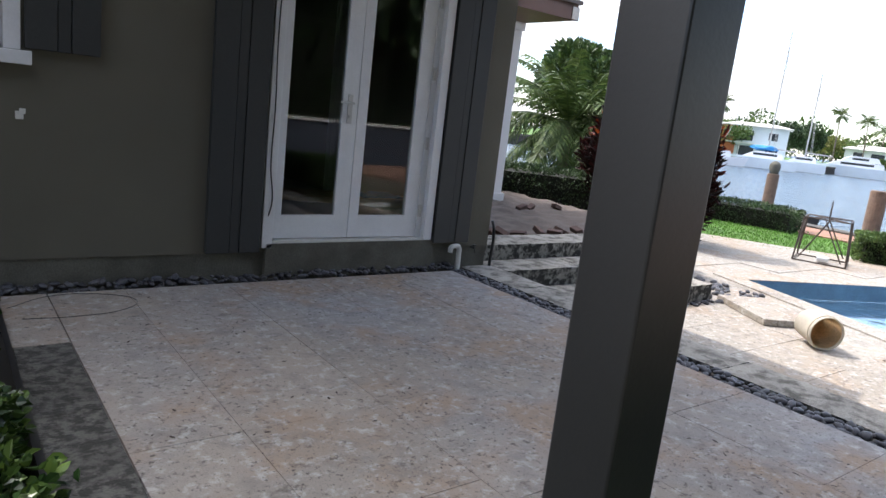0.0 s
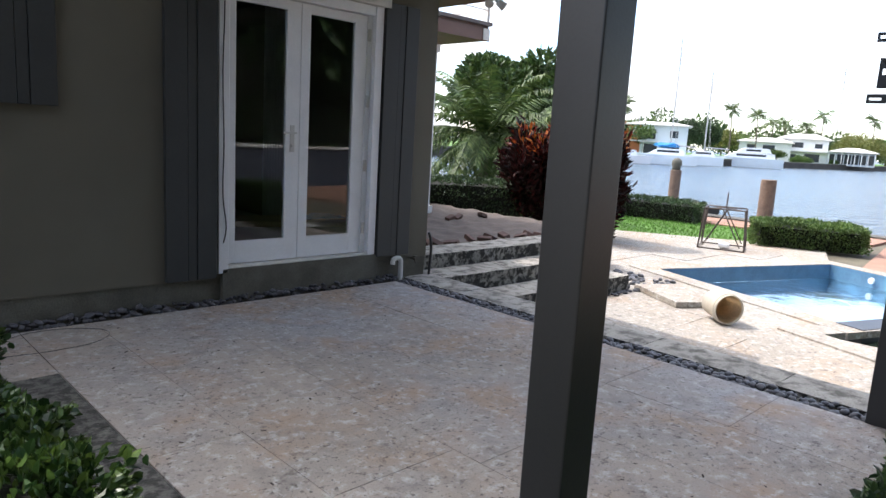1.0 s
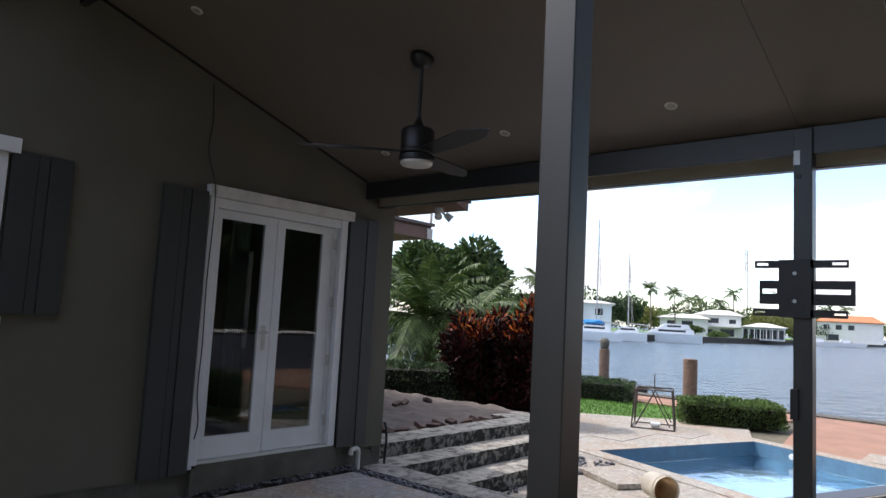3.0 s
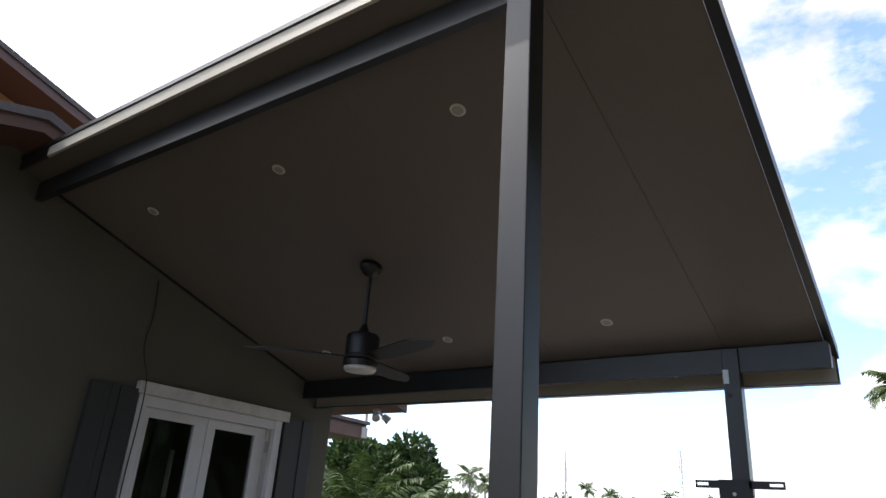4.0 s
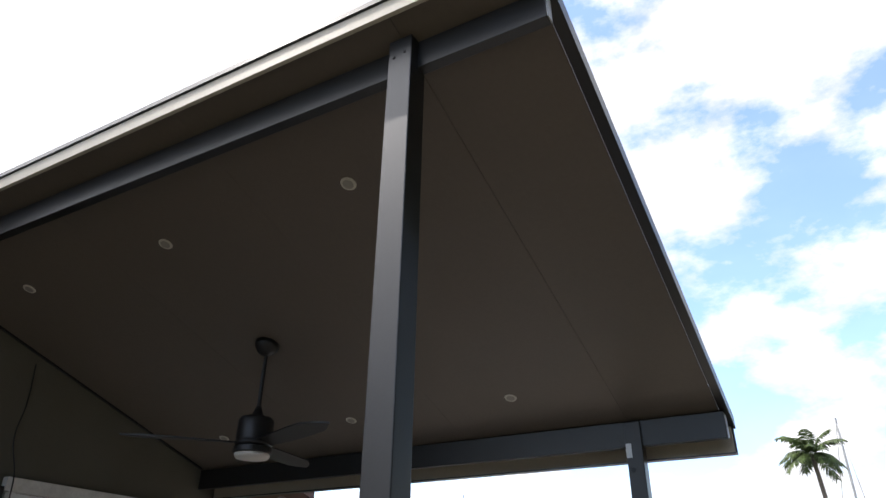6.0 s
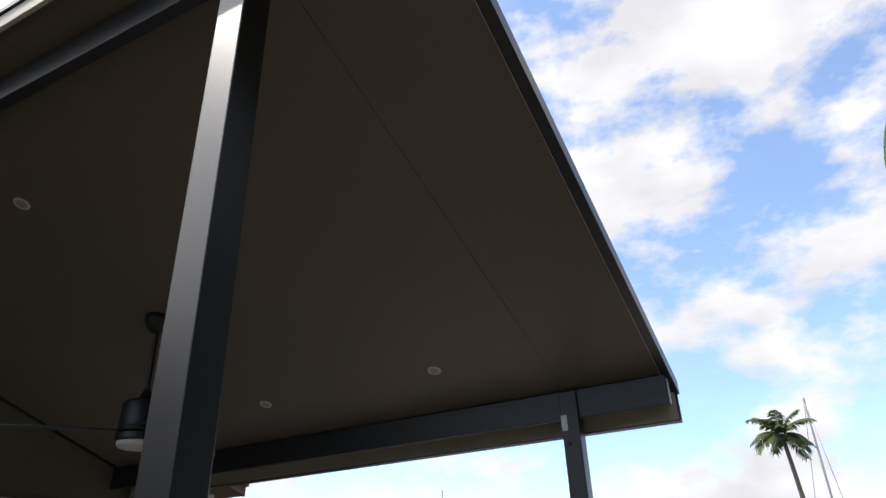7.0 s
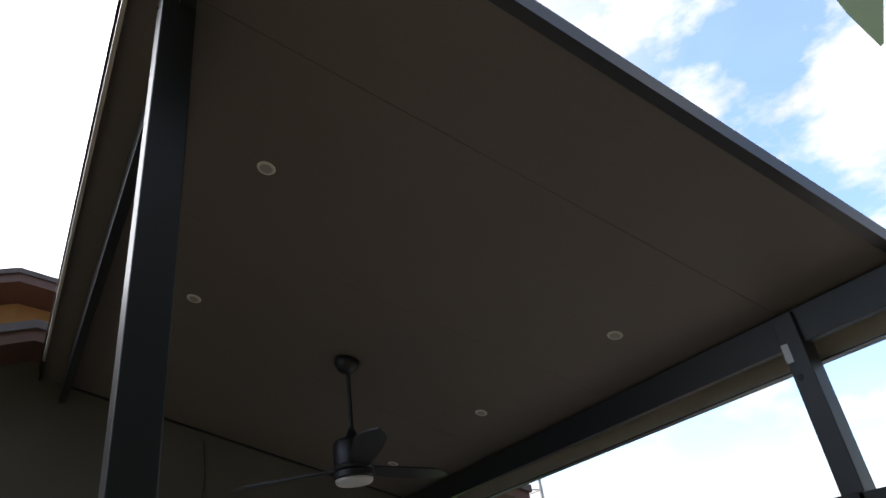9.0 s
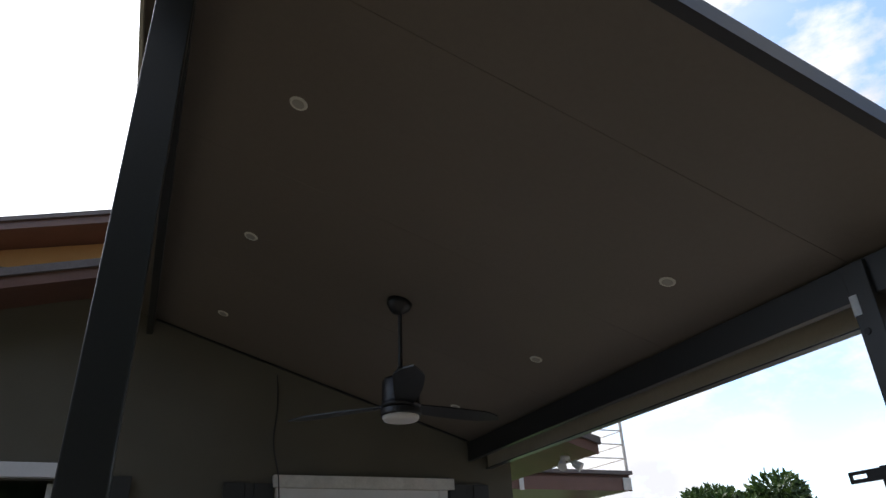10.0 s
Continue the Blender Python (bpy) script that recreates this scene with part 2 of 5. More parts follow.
CANAL = water("canal_water", (0.05, 0.07, 0.085), 0.24, 1.0, 1.1)
POOL_WATER = water("pool_water", (0.88, 0.96, 1.0), 0.02, 0.02, 3.0, 1.0)
SPA_WATER = water("murky_water", (0.035, 0.055, 0.03), 0.04, 0.03, 3.0)
POOL_TILE = material("blue_pool_tile", (0.10, 0.22, 0.34), 0.35, vary=0.2, scale=6, fine=40, bump=0.05)
POOL_FLOOR = material("pale_pool_plaster", (0.24, 0.36, 0.48), 0.6, vary=0.08, scale=2, fine=30, bump=0.03)


def glass(name):
    m = bpy.data.materials.new(name)
    m.use_nodes = True
    b = m.node_tree.nodes["Principled BSDF"]
    b.inputs["Base Color"].default_value = (0.72, 0.78, 0.78, 1)
    b.inputs["Roughness"].default_value = 0.01
    b.inputs["IOR"].default_value = 1.5
    b.inputs["Transmission Weight"].default_value = 1.0
    return m


GLASS = glass("door_glass")


# ---- mesh tools ----
def box(bm, x0, x1, y0, y1, z0, z1, bevel=0.0):
    v = [bm.verts.new((x, y, z)) for z in (z0, z1) for y in (y0, y1) for x in (x0, x1)]
    f = [bm.faces.new([v[i] for i in q]) for q in ((0, 2, 3, 1), (4, 5, 7, 6), (0, 1, 5, 4), (2, 6, 7, 3), (0, 4, 6, 2), (1, 3, 7, 5))]
    if bevel:
        e = {ed for fa in f for ed in fa.edges}
        bmesh.ops.bevel(bm, geom=list(e), offset=bevel, segments=2, affect="EDGES", profile=0.5)
    return v


def prism(bm, pts, z0, z1):
    """A slab over a plan outline given anticlockwise."""
    lo = [bm.verts.new((*p[:2], z0)) for p in pts]
    hi = [bm.verts.new((*p[:2], z1)) for p in pts]
    bm.faces.new(lo[::-1])
    bm.faces.new(hi)
    for i in range(len(pts)):
        j = (i + 1) % len(pts)
        bm.faces.new((lo[i], lo[j], hi[j], hi[i]))


def rod(bm, a, b, r0, r1=None, seg=10, caps=True):
    a, b = Vector(a), Vector(b)
    r1 = r0 if r1 is None else r1
    ax = (b - a).normalized()
    s = ax.cross(Vector((0, 0, 1)) if abs(ax.z) < 0.9 else Vector((1, 0, 0))).normalized()
    t = ax.cross(s)
    ring = []
    for p, r in ((a, r0), (b, r1)):
        ring.append([bm.verts.new(p + (s * math.cos(i * 2 * math.pi / seg) + t * math.sin(i * 2 * math.pi / seg)) * r) for i in range(seg)])
    for i in range(seg):
        j = (i + 1) % seg
        bm.faces.new((ring[0][j], ring[0][i], ring[1][i], ring[1][j]))
    if caps:
        bm.faces.new(ring[0])
        bm.faces.new(ring[1][::-1])


def lathe(bm, profile, seg=24, centre=(0, 0, 0)):
    """A turned body round z from (radius, height) pairs, low to high."""
    c = Vector(centre)
    rings = [[bm.verts.new(c + Vector((r * math.cos(i * 2 * math.pi / seg), r * math.sin(i * 2 * math.pi / seg), z))) for i in range(seg)] for r, z in profile]
    for lo, hi in zip(rings, rings[1:]):
        for i in range(seg):
            j = (i + 1) % seg
            bm.faces.new((lo[i], lo[j], hi[j], hi[i]))
    bm.faces.new(rings[0][::-1])
    bm.faces.new(rings[-1])


def blob(bm, centre, size, seed=0, sub=2, rough=0.2):
    r = bmesh.ops.create_icosphere(bm, subdivisions=sub, radius=1.0)
    for v in r["verts"]:
        k = 1 + rough * noise.noise(v.co * 1.6 + Vector((seed * 7.1, seed * 3.3, 0)))
        v.co = Vector(centre) + Vector((v.co.x * size[0], v.co.y * size[1], v.co.z * size[2])) * k


def part(name, bm, mat, parent=None, label="", smooth=False):
    me = bpy.data.meshes.new(name)
    bm.to_mesh(me)
    bm.free()
    for mt in mat if isinstance(mat, (list, tuple)) else (mat,):
        me.materials.append(mt)
    if smooth:
        me.polygons.foreach_set("use_smooth", [True] * len(me.polygons))
    ob = new(name, me)
    if parent:
        ob.parent = parent
    if label:
        ob["label"] = label
    return ob


def thing(name, label, category, place=(0, 0, 0), group="", kind="", turn=0):
    ob = new(name)
    ob.matrix_basis = pose(*place, 0, 0, turn)
    return tagged(ob, label, category, group, kind)


def structure(name, bm, mat, label, category, smooth=False):
    return tagged(part(name, bm, mat, None, "", smooth), label, category, kind="structure")


def boxed(name, dims, mat, parent=None, label="", bevel=0.0):
    bm = bmesh.new()
    box(bm, *dims, bevel)
    return part(name, bm, mat, parent, label)


# ---- the plan ----
DZ = -0.36          # pool deck, two steps below the patio
SEA = -1.55
def ceil_z(x):
    return 3.3641 - 0.3141 * x


def sloped(bm, x0, x1, y0, y1, d0, d1):
    """A bar that follows the slope of the patio roof, d0 to d1 above its ceiling."""
    v = [bm.verts.new((x, y, ceil_z(x) + d)) for d in (d0, d1) for y in (y0, y1) for x in (x0, x1)]
    for q in ((0, 2, 3, 1), (4, 5, 7, 6), (0, 1, 5, 4), (2, 6, 7, 3), (0, 4, 6, 2), (1, 3, 7, 5)):
        bm.faces.new([v[i] for i in q])


# house wall with the door and window openings
WX0, WX1, WT = -7.0, 2.13, 0.22
DOOR = (0.03, 1.50, 0.255, 2.40)
WIN = (-2.65, -1.46, 1.38, 2.42)
WTOP = 4.0
wall = thing("wall_south", "olive grey stucco house wall above a concrete plinth", "wall", kind="structure")
bm = bmesh.new()
for x0, x1, z0, z1 in ((WX0, WIN[0], 0.19, WTOP), (WIN[0], WIN[1], 0.19, WIN[2]), (WIN[0], WIN[1], WIN[3], WTOP), (WIN[1], DOOR[0], 0.19, WTOP), (DOOR[0], DOOR[1], DOOR[3], WTOP), (DOOR[1], WX1, 0.19, 3.25)):
    box(bm, x0, x1, 0, WT, z0, z1)
part("stucco", bm, STUCCO, wall)
bm = bmesh.new()
box(bm, WX0, DOOR[0], 0.012, WT, -0.5, 0.19)
box(bm, DOOR[0], DOOR[1], -0.03, WT, -0.5, 0.255)
box(bm, DOOR[1], WX1 - 0.006, 0.012, WT, -0.5, 0.19)
part("plinth", bm, PLINTH, wall, "weathered grey concrete plinth")
structure("wall_east", (lambda b: ([box(b, WX1 - WT, WX1 - 0.002, *q) for q in ((WT, 2.2, -0.5, 2.9), (2.2, 2.42, -0.5, 1.0), (2.2, 2.42, 2.2, 2.9), (2.42, 9, -0.5, 2.9))], b)[1])(bmesh.new()), STUCCO, "olive grey stucco side wall of the house", "wall")
structure("wall_back", (lambda b: (box(b, WX0, WX1, 5.6, 5.8, -0.5, 3.9), b)[1])(bmesh.new()), STUCCO, "plain wall that closes the room", "wall")
structure("wall_west", (lambda b: (box(b, WX0 - 0.2, WX0, 0, 5.8, -0.5, 3.9), b)[1])(bmesh.new()), STUCCO, "plain wall that closes the room", "wall")
INTERIOR = material("dark_room_wall", (0.16, 0.15, 0.14), 0.8, vary=0.1, scale=2, fine=50, bump=0.05)
ROOMFLOOR = material("pale_room_floor", (0.30, 0.27, 0.23), 0.4, vary=0.1, scale=2, fine=50, bump=0.03)
structure("room_floor", (lambda b: (box(b, WX0, WX1 - WT, WT, 5.6, 0.1, 0.24), b)[1])(bmesh.new()), ROOMFLOOR, "dim tiled floor inside the house", "floor")
structure("room_ceiling", (lambda b: (box(b, WX0, WX1 - WT, WT, 5.6, 2.75, 2.85), b)[1])(bmesh.new()), INTERIOR, "dim ceiling inside the house", "ceiling")

# patio roof
roof = thing("patio_roof", "sloping patio roof of tan insulated panels with cream and grey edges", "patio roof", (0, 0, 0))
RX0, RX1, RY0, RY1 = -1.262, 1.893, -4.531, -0.004
SEAMS = (RY0, -3.951, -2.73, -1.51, RY1)
for a, b in zip(SEAMS, SEAMS[1:]):
    bm = bmesh.new()
    lo, hi = (0.0014 if abs(q + 3.951) < 0.01 else 0.0007 for q in (a, b))
    sloped(bm, RX0, RX1, a + lo, b - hi, 0.0, 0.03)
    part("ceiling_panel", bm, CEILING, roof)
bm = bmesh.new()
sloped(bm, RX0 + 0.002, RX1 - 0.002, RY0 + 0.01, RY1, 0.032, 0.066)
part("roof_core", bm, ROOF, roof, "grey metal roof skin")
bm = bmesh.new()
sloped(bm, RX0 - 0.018, RX0 - 0.002, RY0 - 0.05, RY1 - 0.40, -0.034, 0.040)
part("high_fascia", bm, FASCIA, roof, "cream edge fascia")
bm = bmesh.new()
sloped(bm, RX0 - 0.018, RX0 - 0.002, RY1 - 0.398, RY1, -0.034, 0.040)
part("high_fascia_end", bm, STEEL, roof, "dark grey end of the edge fascia")
bm = bmesh.new()
sloped(bm, RX0 - 0.028, RX0 - 0.002, RY0 - 0.05, RY1, 0.043, 0.070)
part("drip_edge", bm, STEEL, roof, "dark drip edge")
bm = bmesh.new()
sloped(bm, RX0 - 0.002, RX1 + 0.036, -4.585, -4.573, -0.010, 0.071)
sloped(bm, RX0 - 0.002, RX1 + 0.036, -4.573, -4.535, -0.010, 0.004)
part("side_fascia", bm, STEEL, roof, "dark grey side fascia with a folded lip")
bm = bmesh.new()
box(bm, 1.915, 1.930, -4.572, RY1, 2.584, ceil_z(1.93) + 0.071)
box(bm, 1.868, 1.914, -4.572, RY1, 2.584, 2.592)
part("low_fascia", bm, STEEL, roof, "dark grey gutter edge")
# the cream colour here paints in light bounced up from the deck
bm = bmesh.new()
box(bm, 1.896, 1.912, -4.56, RY1, 2.594, ceil_z(1.912) + 0.02)
part("gutter_lining", bm, FASCIA, roof, "tan inner face of the gutter edge, lightened for light bounced off the deck")
bm = bmesh.new()
sloped(bm, -1.06, 1.69, -0.022, -0.005, -0.016, -0.001)
part("wall_seal", bm, BLACK, roof, "thin black seal along the wall")
CAP = material("pale_end_cap", (0.52, 0.53, 0.55), 0.4, vary=0.1, scale=6, fine=60, bump=0.02)


def beam(x0, x1, z0, z1, name_label):
    """A hollow beam with a folded lip at its foot and a pale end plate."""
    t = thing("roof_beam", name_label, "beam", (0, 0, 0), "roof beams")
    bm = bmesh.new()
    box(bm, x0, x1, -4.556, -0.003, z0, z1, 0.003)
    part("web", bm, STEEL, t)
    bm = bmesh.new()
    box(bm, x0 + 0.003, x1 - 0.003, -4.562, -4.5575, z0 + 0.006, z1 - 0.02)
    part("end_cap", bm, CAP, t, "pale metal end plate")
    return t


beam(-1.124, -1.074, 3.562, ceil_z(-1.074) - 0.002, "dark grey aluminium beam under the high roof edge")
beam(1.700, 1.750, 2.648, ceil_z(1.75) - 0.002, "dark grey aluminium beam under the low roof edge")


def post(x0, x1, y0, y1, ztop, label):
    t = thing("patio_post", label, "post", ((x0 + x1) / 2, (y0 + y1) / 2, 0), "patio posts")
    hx, hy = (x1 - x0) / 2, (y1 - y0) / 2
    boxed("shaft", (-hx, hx, -hy, hy, 0, ztop), STEEL, t, bevel=0.004)
    return t


post1 = post(-1.175, -1.068, -4.016, -3.909, ceil_z(-1.075) - 0.003, "dark grey square metal post holding up the high beam")
for y, z in ((-0.022, 3.617), (0.026, 3.605)):
    bm = bmesh.new()
    rod(bm, (-0.0535, y, z), (-0.058, y, z), 0.007, 0.005, 8)
    part("bolt", bm, BLACK, post1, "dark bolt head")
post2 = post(1.675, 1.775, -4.035, -3.930, ceil_z(1.775) - 0.003, "dark grey square metal post carrying a screen bracket")

# ---- ground ----
bm = bmesh.new()
PA = Vector((6.60, -0.11))
U, V = Vector((0.9322, -0.3619)), Vector((-0.3619, -0.9322))


def plan(u, v):
    """The place of a point given along and across the turned pool."""
    p = PA + U * u + V * v
    return (p.x, p.y)


outer = [(-400, -400), (15.6, -400), (15.6, 400), (-400, 400)]
hole = [plan(-0.7, 6.1), plan(3.6, 6.1), plan(3.6, -0.15), plan(-0.7, -0.15)]
for i in range(4):
    j = (i + 1) % 4
    bm.faces.new([bm.verts.new((*p, -0.42)) for p in (outer[i], outer[j], hole[j], hole[i])])
bmesh.ops.remove_doubles(bm, verts=bm.verts, dist=0.001)
structure("ground", bm, SOIL, "brown mulch and soil behind the sea wall", "ground")
bm = bmesh.new()
prism(bm, [(9.3, 3.0), (11.2, 0.45), (14.2, -0.9), (14.2, 14), (2.4, 14), (2.4, 4.3), (7.5, 4.3)], -0.44, -0.405)
structure("lawn", bm, GRASS, "green lawn between deck and sea wall", "lawn")
bm = bmesh.new()
prism(bm, [(15.62, -3000), (3500, -3000), (3500, 3000), (15.62, 3000)], -3.2, SEA)
structure("water", bm, CANAL, "rippled grey canal water", "water")
bm = bmesh.new()
prism(bm, [(-1.33, -4.25), (1.70, -4.25), (1.70, -0.07), (-1.33, -0.07)], -0.41, -0.022)
prism(bm, [(1.70, -4.25), (2.0, -4.25), (2.0, 0.0), (1.70, 0.0)], -0.41, -0.04)
prism(bm, [(-1.9, -0.07), (1.70, -0.07), (1.70, 0.0), (-1.9, 0.0)], -0.41, -0.04)
structure("patio_bed", bm, JOINT, "sandy bed under the patio paving", "paving bed")

# ---- the house roofs: a low front gable and a raised one behind it ----
SLOPE = 0.287


def gable(name, label, ridge_x, ridge_z, y0, y1, half_l, half_r, thick):
    t = thing(name, label, "roof", (ridge_x, y0, ridge_z))
    for side, half in ((-1, half_l), (1, half_r)):
        drop = half * SLOPE
        bm = bmesh.new()
        v = [bm.verts.new((side * x, y, z)) for y in (0.03, y1 - y0) for x, z in ((0, -thick), (half, -drop - thick), (half, -drop), (0, 0))]
        for q in ((0, 1, 2, 3), (7, 6, 5, 4), (0, 4, 5, 1), (1, 5, 6, 2), (2, 6, 7, 3), (3, 7, 4, 0)):
            bm.faces.new([v[i] for i in q])
        part("roof_slope", bm, BROWN, t)
        bm = bmesh.new()
        v = [bm.verts.new((side * x, y, z)) for y in (0.0, 0.028) for x, z in ((0, -thick - 0.005), (half, -drop - thick - 0.005), (half, -drop - 0.045), (0, -0.045))]
        for q in ((0, 1, 2, 3), (7, 6, 5, 4), (0, 4, 5, 1), (1, 5, 6, 2), (2, 6, 7, 3), (3, 7, 4, 0)):
            bm.faces.new([v[i] for i in q])
        part("rake_board", bm, BROWN, t)
        bm = bmesh.new()
        v = [bm.verts.new((side * x, y, z)) for y in (-0.022, 0.028) for x, z in ((0, -0.043), (half + 0.02, -drop - 0.049), (half + 0.02, -drop + 0.015), (0, 0.02))]
        for q in ((0, 1, 2, 3), (7, 6, 5, 4), (0, 4, 5, 1), (1, 5, 6, 2), (2, 6, 7, 3), (3, 7, 4, 0)):
            bm.faces.new([v[i] for i in q])
        part("drip_edge", bm, ROOF, t, "grey metal drip edge")
    return t


gable("lower_gable_roof", "brown painted gable roof edge above the patio roof", -1.35, 4.01, -0.42, 6.0, 5.6, 4.18, 0.13)
EAVE = [(-6.0, 2.9), (-1.55, 0.65), (1.2, 1.80), (1.2, 8.0), (-6.0, 8.0)]
INNER = [(-5.7, 3.2), (-1.54, 1.10), (0.9, 2.12), (0.9, 7.7), (-5.7, 7.7)]
upper = thing("upper_roof", "brown painted eave of the raised upper roof", "roof", (0, 0, 0))
bm = bmesh.new()
prism(bm, EAVE, 4.87, 4.95)
part("eave_board", bm, BROWN, upper)
bm = bmesh.new()
prism(bm, [(x * 1.006 - 0.004, y - 0.02) for x, y in EAVE], 4.952, 5.0)
part("drip_edge", bm, ROOF, upper, "grey metal drip edge")
bm = bmesh.new()
prism(bm, INNER, 3.0, 4.868)
structure("wall_upper", bm, ORANGE, "orange stucco wall of the upper storey", "wall")

# balcony on the far side of the house
bal = thing("balcony", "brown balcony slab with a pale wire railing", "balcony", (2.2, 2.2, 2.74))
boxed("slab", (0, 3.0, 0.03, 5.0, 0.0, 0.2), BROWN, bal)
boxed("fascia_board", (0, 3.0, 0.0, 0.028, -0.01, 0.16), BROWN, bal)
boxed("edge_cap", (0, 3.02, -0.03, 0.05, 0.202, 0.25), ROOF, bal, "grey metal edge cap")
boxed("bracket", (2.86, 2.99, -0.012, -0.002, 0.0, 0.16), OLDWHITE, bal, "pale metal corner bracket")
boxed("strap", (1.25, 1.31, -0.014, -0.002, -0.02, 0.18), OLDWHITE, bal, "pale metal strap")
for x in (0.1, 2.97):
    bm = bmesh.new()
    rod(bm, (x, 0.02, 0.25), (x, 0.02, 1.25), 0.022)
    part("railing_post", bm, OLDWHITE, bal)
for i in range(5):
    bm = bmesh.new()
    rod(bm, (0.1, 0.02, 0.42 + i * 0.19), (2.97, 0.02, 0.42 + i * 0.19), 0.009, seg=6)
    rod(bm, (2.97, 0.02, 0.42 + i * 0.19), (2.97, 4.9, 0.42 + i * 0.19), 0.009, seg=6)
    part("railing_bar", bm, OLDWHITE, bal)
col = thing("porch_column", "white square porch column under the balcony", "column", (5.05, 3.3, 0.12))
boxed("shaft", (-0.085, 0.085, -0.085, 0.085, 0.0, 2.5), WHITE, col)
boxed("capital", (-0.115, 0.115, -0.115, 0.115, 2.5, 2.615), WHITE, col)
boxed("base", (-0.12, 0.12, -0.12, 0.12, -0.3, 0.1), WHITE, col)

flood = thing("floodlight", "white twin-head floodlight under the brown eave", "floodlight", (2.60, -0.2, 2.66))
flood.scale = (0.72, 0.72, 0.72)
bm = bmesh.new()
lathe(bm, [(0.03, -0.02), (0.065, 0.0), (0.065, 0.03), (0.03, 0.05)], 16)
part("base", bm, WHITE, flood)
for dx, dy in ((-0.07, -0.04), (0.09, -0.05)):
    bm = bmesh.new()
    rod(bm, (dx * 0.4, dy * 0.4, -0.01), (dx, dy, -0.06), 0.018)
    rod(bm, (dx, dy, -0.05), (dx * 1.7, dy * 2.4, -0.12), 0.045, 0.06, 14)
    part("lamp_head", bm, OLDWHITE, flood)

# ---- double door ----
door = thing("door_1", "white glazed double door, closed, with dark reflective panes", "door", (0, 0, 0), kind="structure")
bm = bmesh.new()
box(bm, -0.005, 0.075, -0.03, 0.14, 0.225, 2.39, 0.004)
part("left_jamb", bm, WHITE, door)
bm = bmesh.new()
box(bm, 1.395, 1.475, -0.03, 0.14, 0.26, 2.39, 0.004)
part("right_jamb", bm, WHITE, door)
boxed("inner_stop", (1.345, 1.393, 0.02, 0.14, 0.26, 2.38), WHITE, door)
boxed("head_jamb", (0.077, 1.393, -0.02, 0.14, 2.31, 2.388), WHITE, door)
boxed("header", (-0.03, 1.53, -0.06, 0.0, 2.392, 2.485), OLDWHITE, door, "worn white header board", 0.004)
boxed("sill", (0.0, 1.47, -0.02, 0.14, 0.256, 0.275), OLDWHITE, door, "worn white sill")
HINGE = material("pale_hinge_metal", (0.55, 0.55, 0.54), 0.4, 0.6, vary=0.1, bump=0.02)
for x0, x1 in ((0.079, 0.70), (0.706, 1.343)):
    leaf = boxed("door_leaf", (x0, x0 + 0.075, 0.03, 0.075, 0.282, 2.305), WHITE, door, bevel=0.003)
    g0, g1 = x0 + 0.075, x1 - 0.12
    if x0 > 0.5:
        g0, g1 = x0 + 0.085, x1 - 0.12
        leaf.data.clear_geometry()
        bm = bmesh.new()
        box(bm, x0, g0, 0.03, 0.075, 0.282, 2.305, 0.003)
        bm.to_mesh(leaf.data)
        bm.free()
    boxed("stile", (g1, x1, 0.03, 0.075, 0.282, 2.305), WHITE, leaf)
    boxed("bottom_rail", (g0, g1, 0.031, 0.074, 0.282, 0.455), WHITE, leaf)
    boxed("top_rail", (g0, g1, 0.031, 0.074, 2.235, 2.305), WHITE, leaf)
    pane = boxed("pane", (g0 - 0.004, g1 + 0.004, 0.048, 0.056, 0.45, 2.24), GLASS, leaf, "dark clear glass pane")
    pane.visible_shadow = False
for z in (0.45, 1.0, 1.55, 2.1):
    boxed("hinge", (1.345, 1.372, 0.006, 0.019, z, z + 0.10), HINGE, door, "pale metal hinge")
bm = bmesh.new()
box(bm, 0.615, 0.655, 0.02, 0.029, 1.15, 1.36, 0.003)
h = part("lock_plate", bm, HINGE, door, "brushed metal lock plate")
bm = bmesh.new()
rod(bm, (0.635, 0.02, 1.30), (0.635, -0.03, 1.30), 0.009)
rod(bm, (0.64, -0.03, 1.30), (0.52, -0.032, 1.30), 0.009)
part("lever_handle", bm, HINGE, door, "brushed metal lever")
bm = bmesh.new()
rod(bm, (0.635, 0.02, 1.20), (0.635, 0.008, 1.20), 0.014)
part("lock_cylinder", bm, HINGE, door)

# room behind the panes
TAN = material("tan_wood_bench", (0.42, 0.29, 0.17), 0.6, vary=0.2, scale=4, fine=60, bump=0.1)
BLUECLOTH = material("blue_cloth", (0.04, 0.20, 0.48), 0.85, vary=0.25, scale=7, fine=60, bump=0.3)
bench = thing("low_bench", "low tan wooden bench inside the room", "bench", (1.05, 0.70, 0.24), turn=-20)
boxed("top", (-0.75, 0.75, -0.22, 0.22, 0.22, 0.27), TAN, bench, bevel=0.006)
for sx in (-0.66, 0.66):
    boxed("leg", (sx - 0.04, sx + 0.04, -0.18, 0.18, 0.0, 0.219), TAN, bench)
bm = bmesh.new()
bmesh.ops.create_grid(bm, x_segments=14, y_segments=10, size=0.5)
for v in bm.verts:
    v.co = Vector((v.co.x * 0.42, v.co.y * 0.30, 0.012 + 0.05 * abs(noise.noise(v.co * 5))))
cloth = part("folded_towel", bm, BLUECLOTH, None, "", True)
sol = cloth.modifiers.new("thick", "SOLIDIFY")
sol.thickness = 0.008
cloth.location = (1.28, 0.60, 0.514)
tagged(cloth, "crumpled blue cloth lying on the low bench", "towel")
curt = thing("curtain", "pale grey curtain hanging beside the inner window", "curtain", (1.55, 2.12, 0.25))
bm = bmesh.new()
prev = None
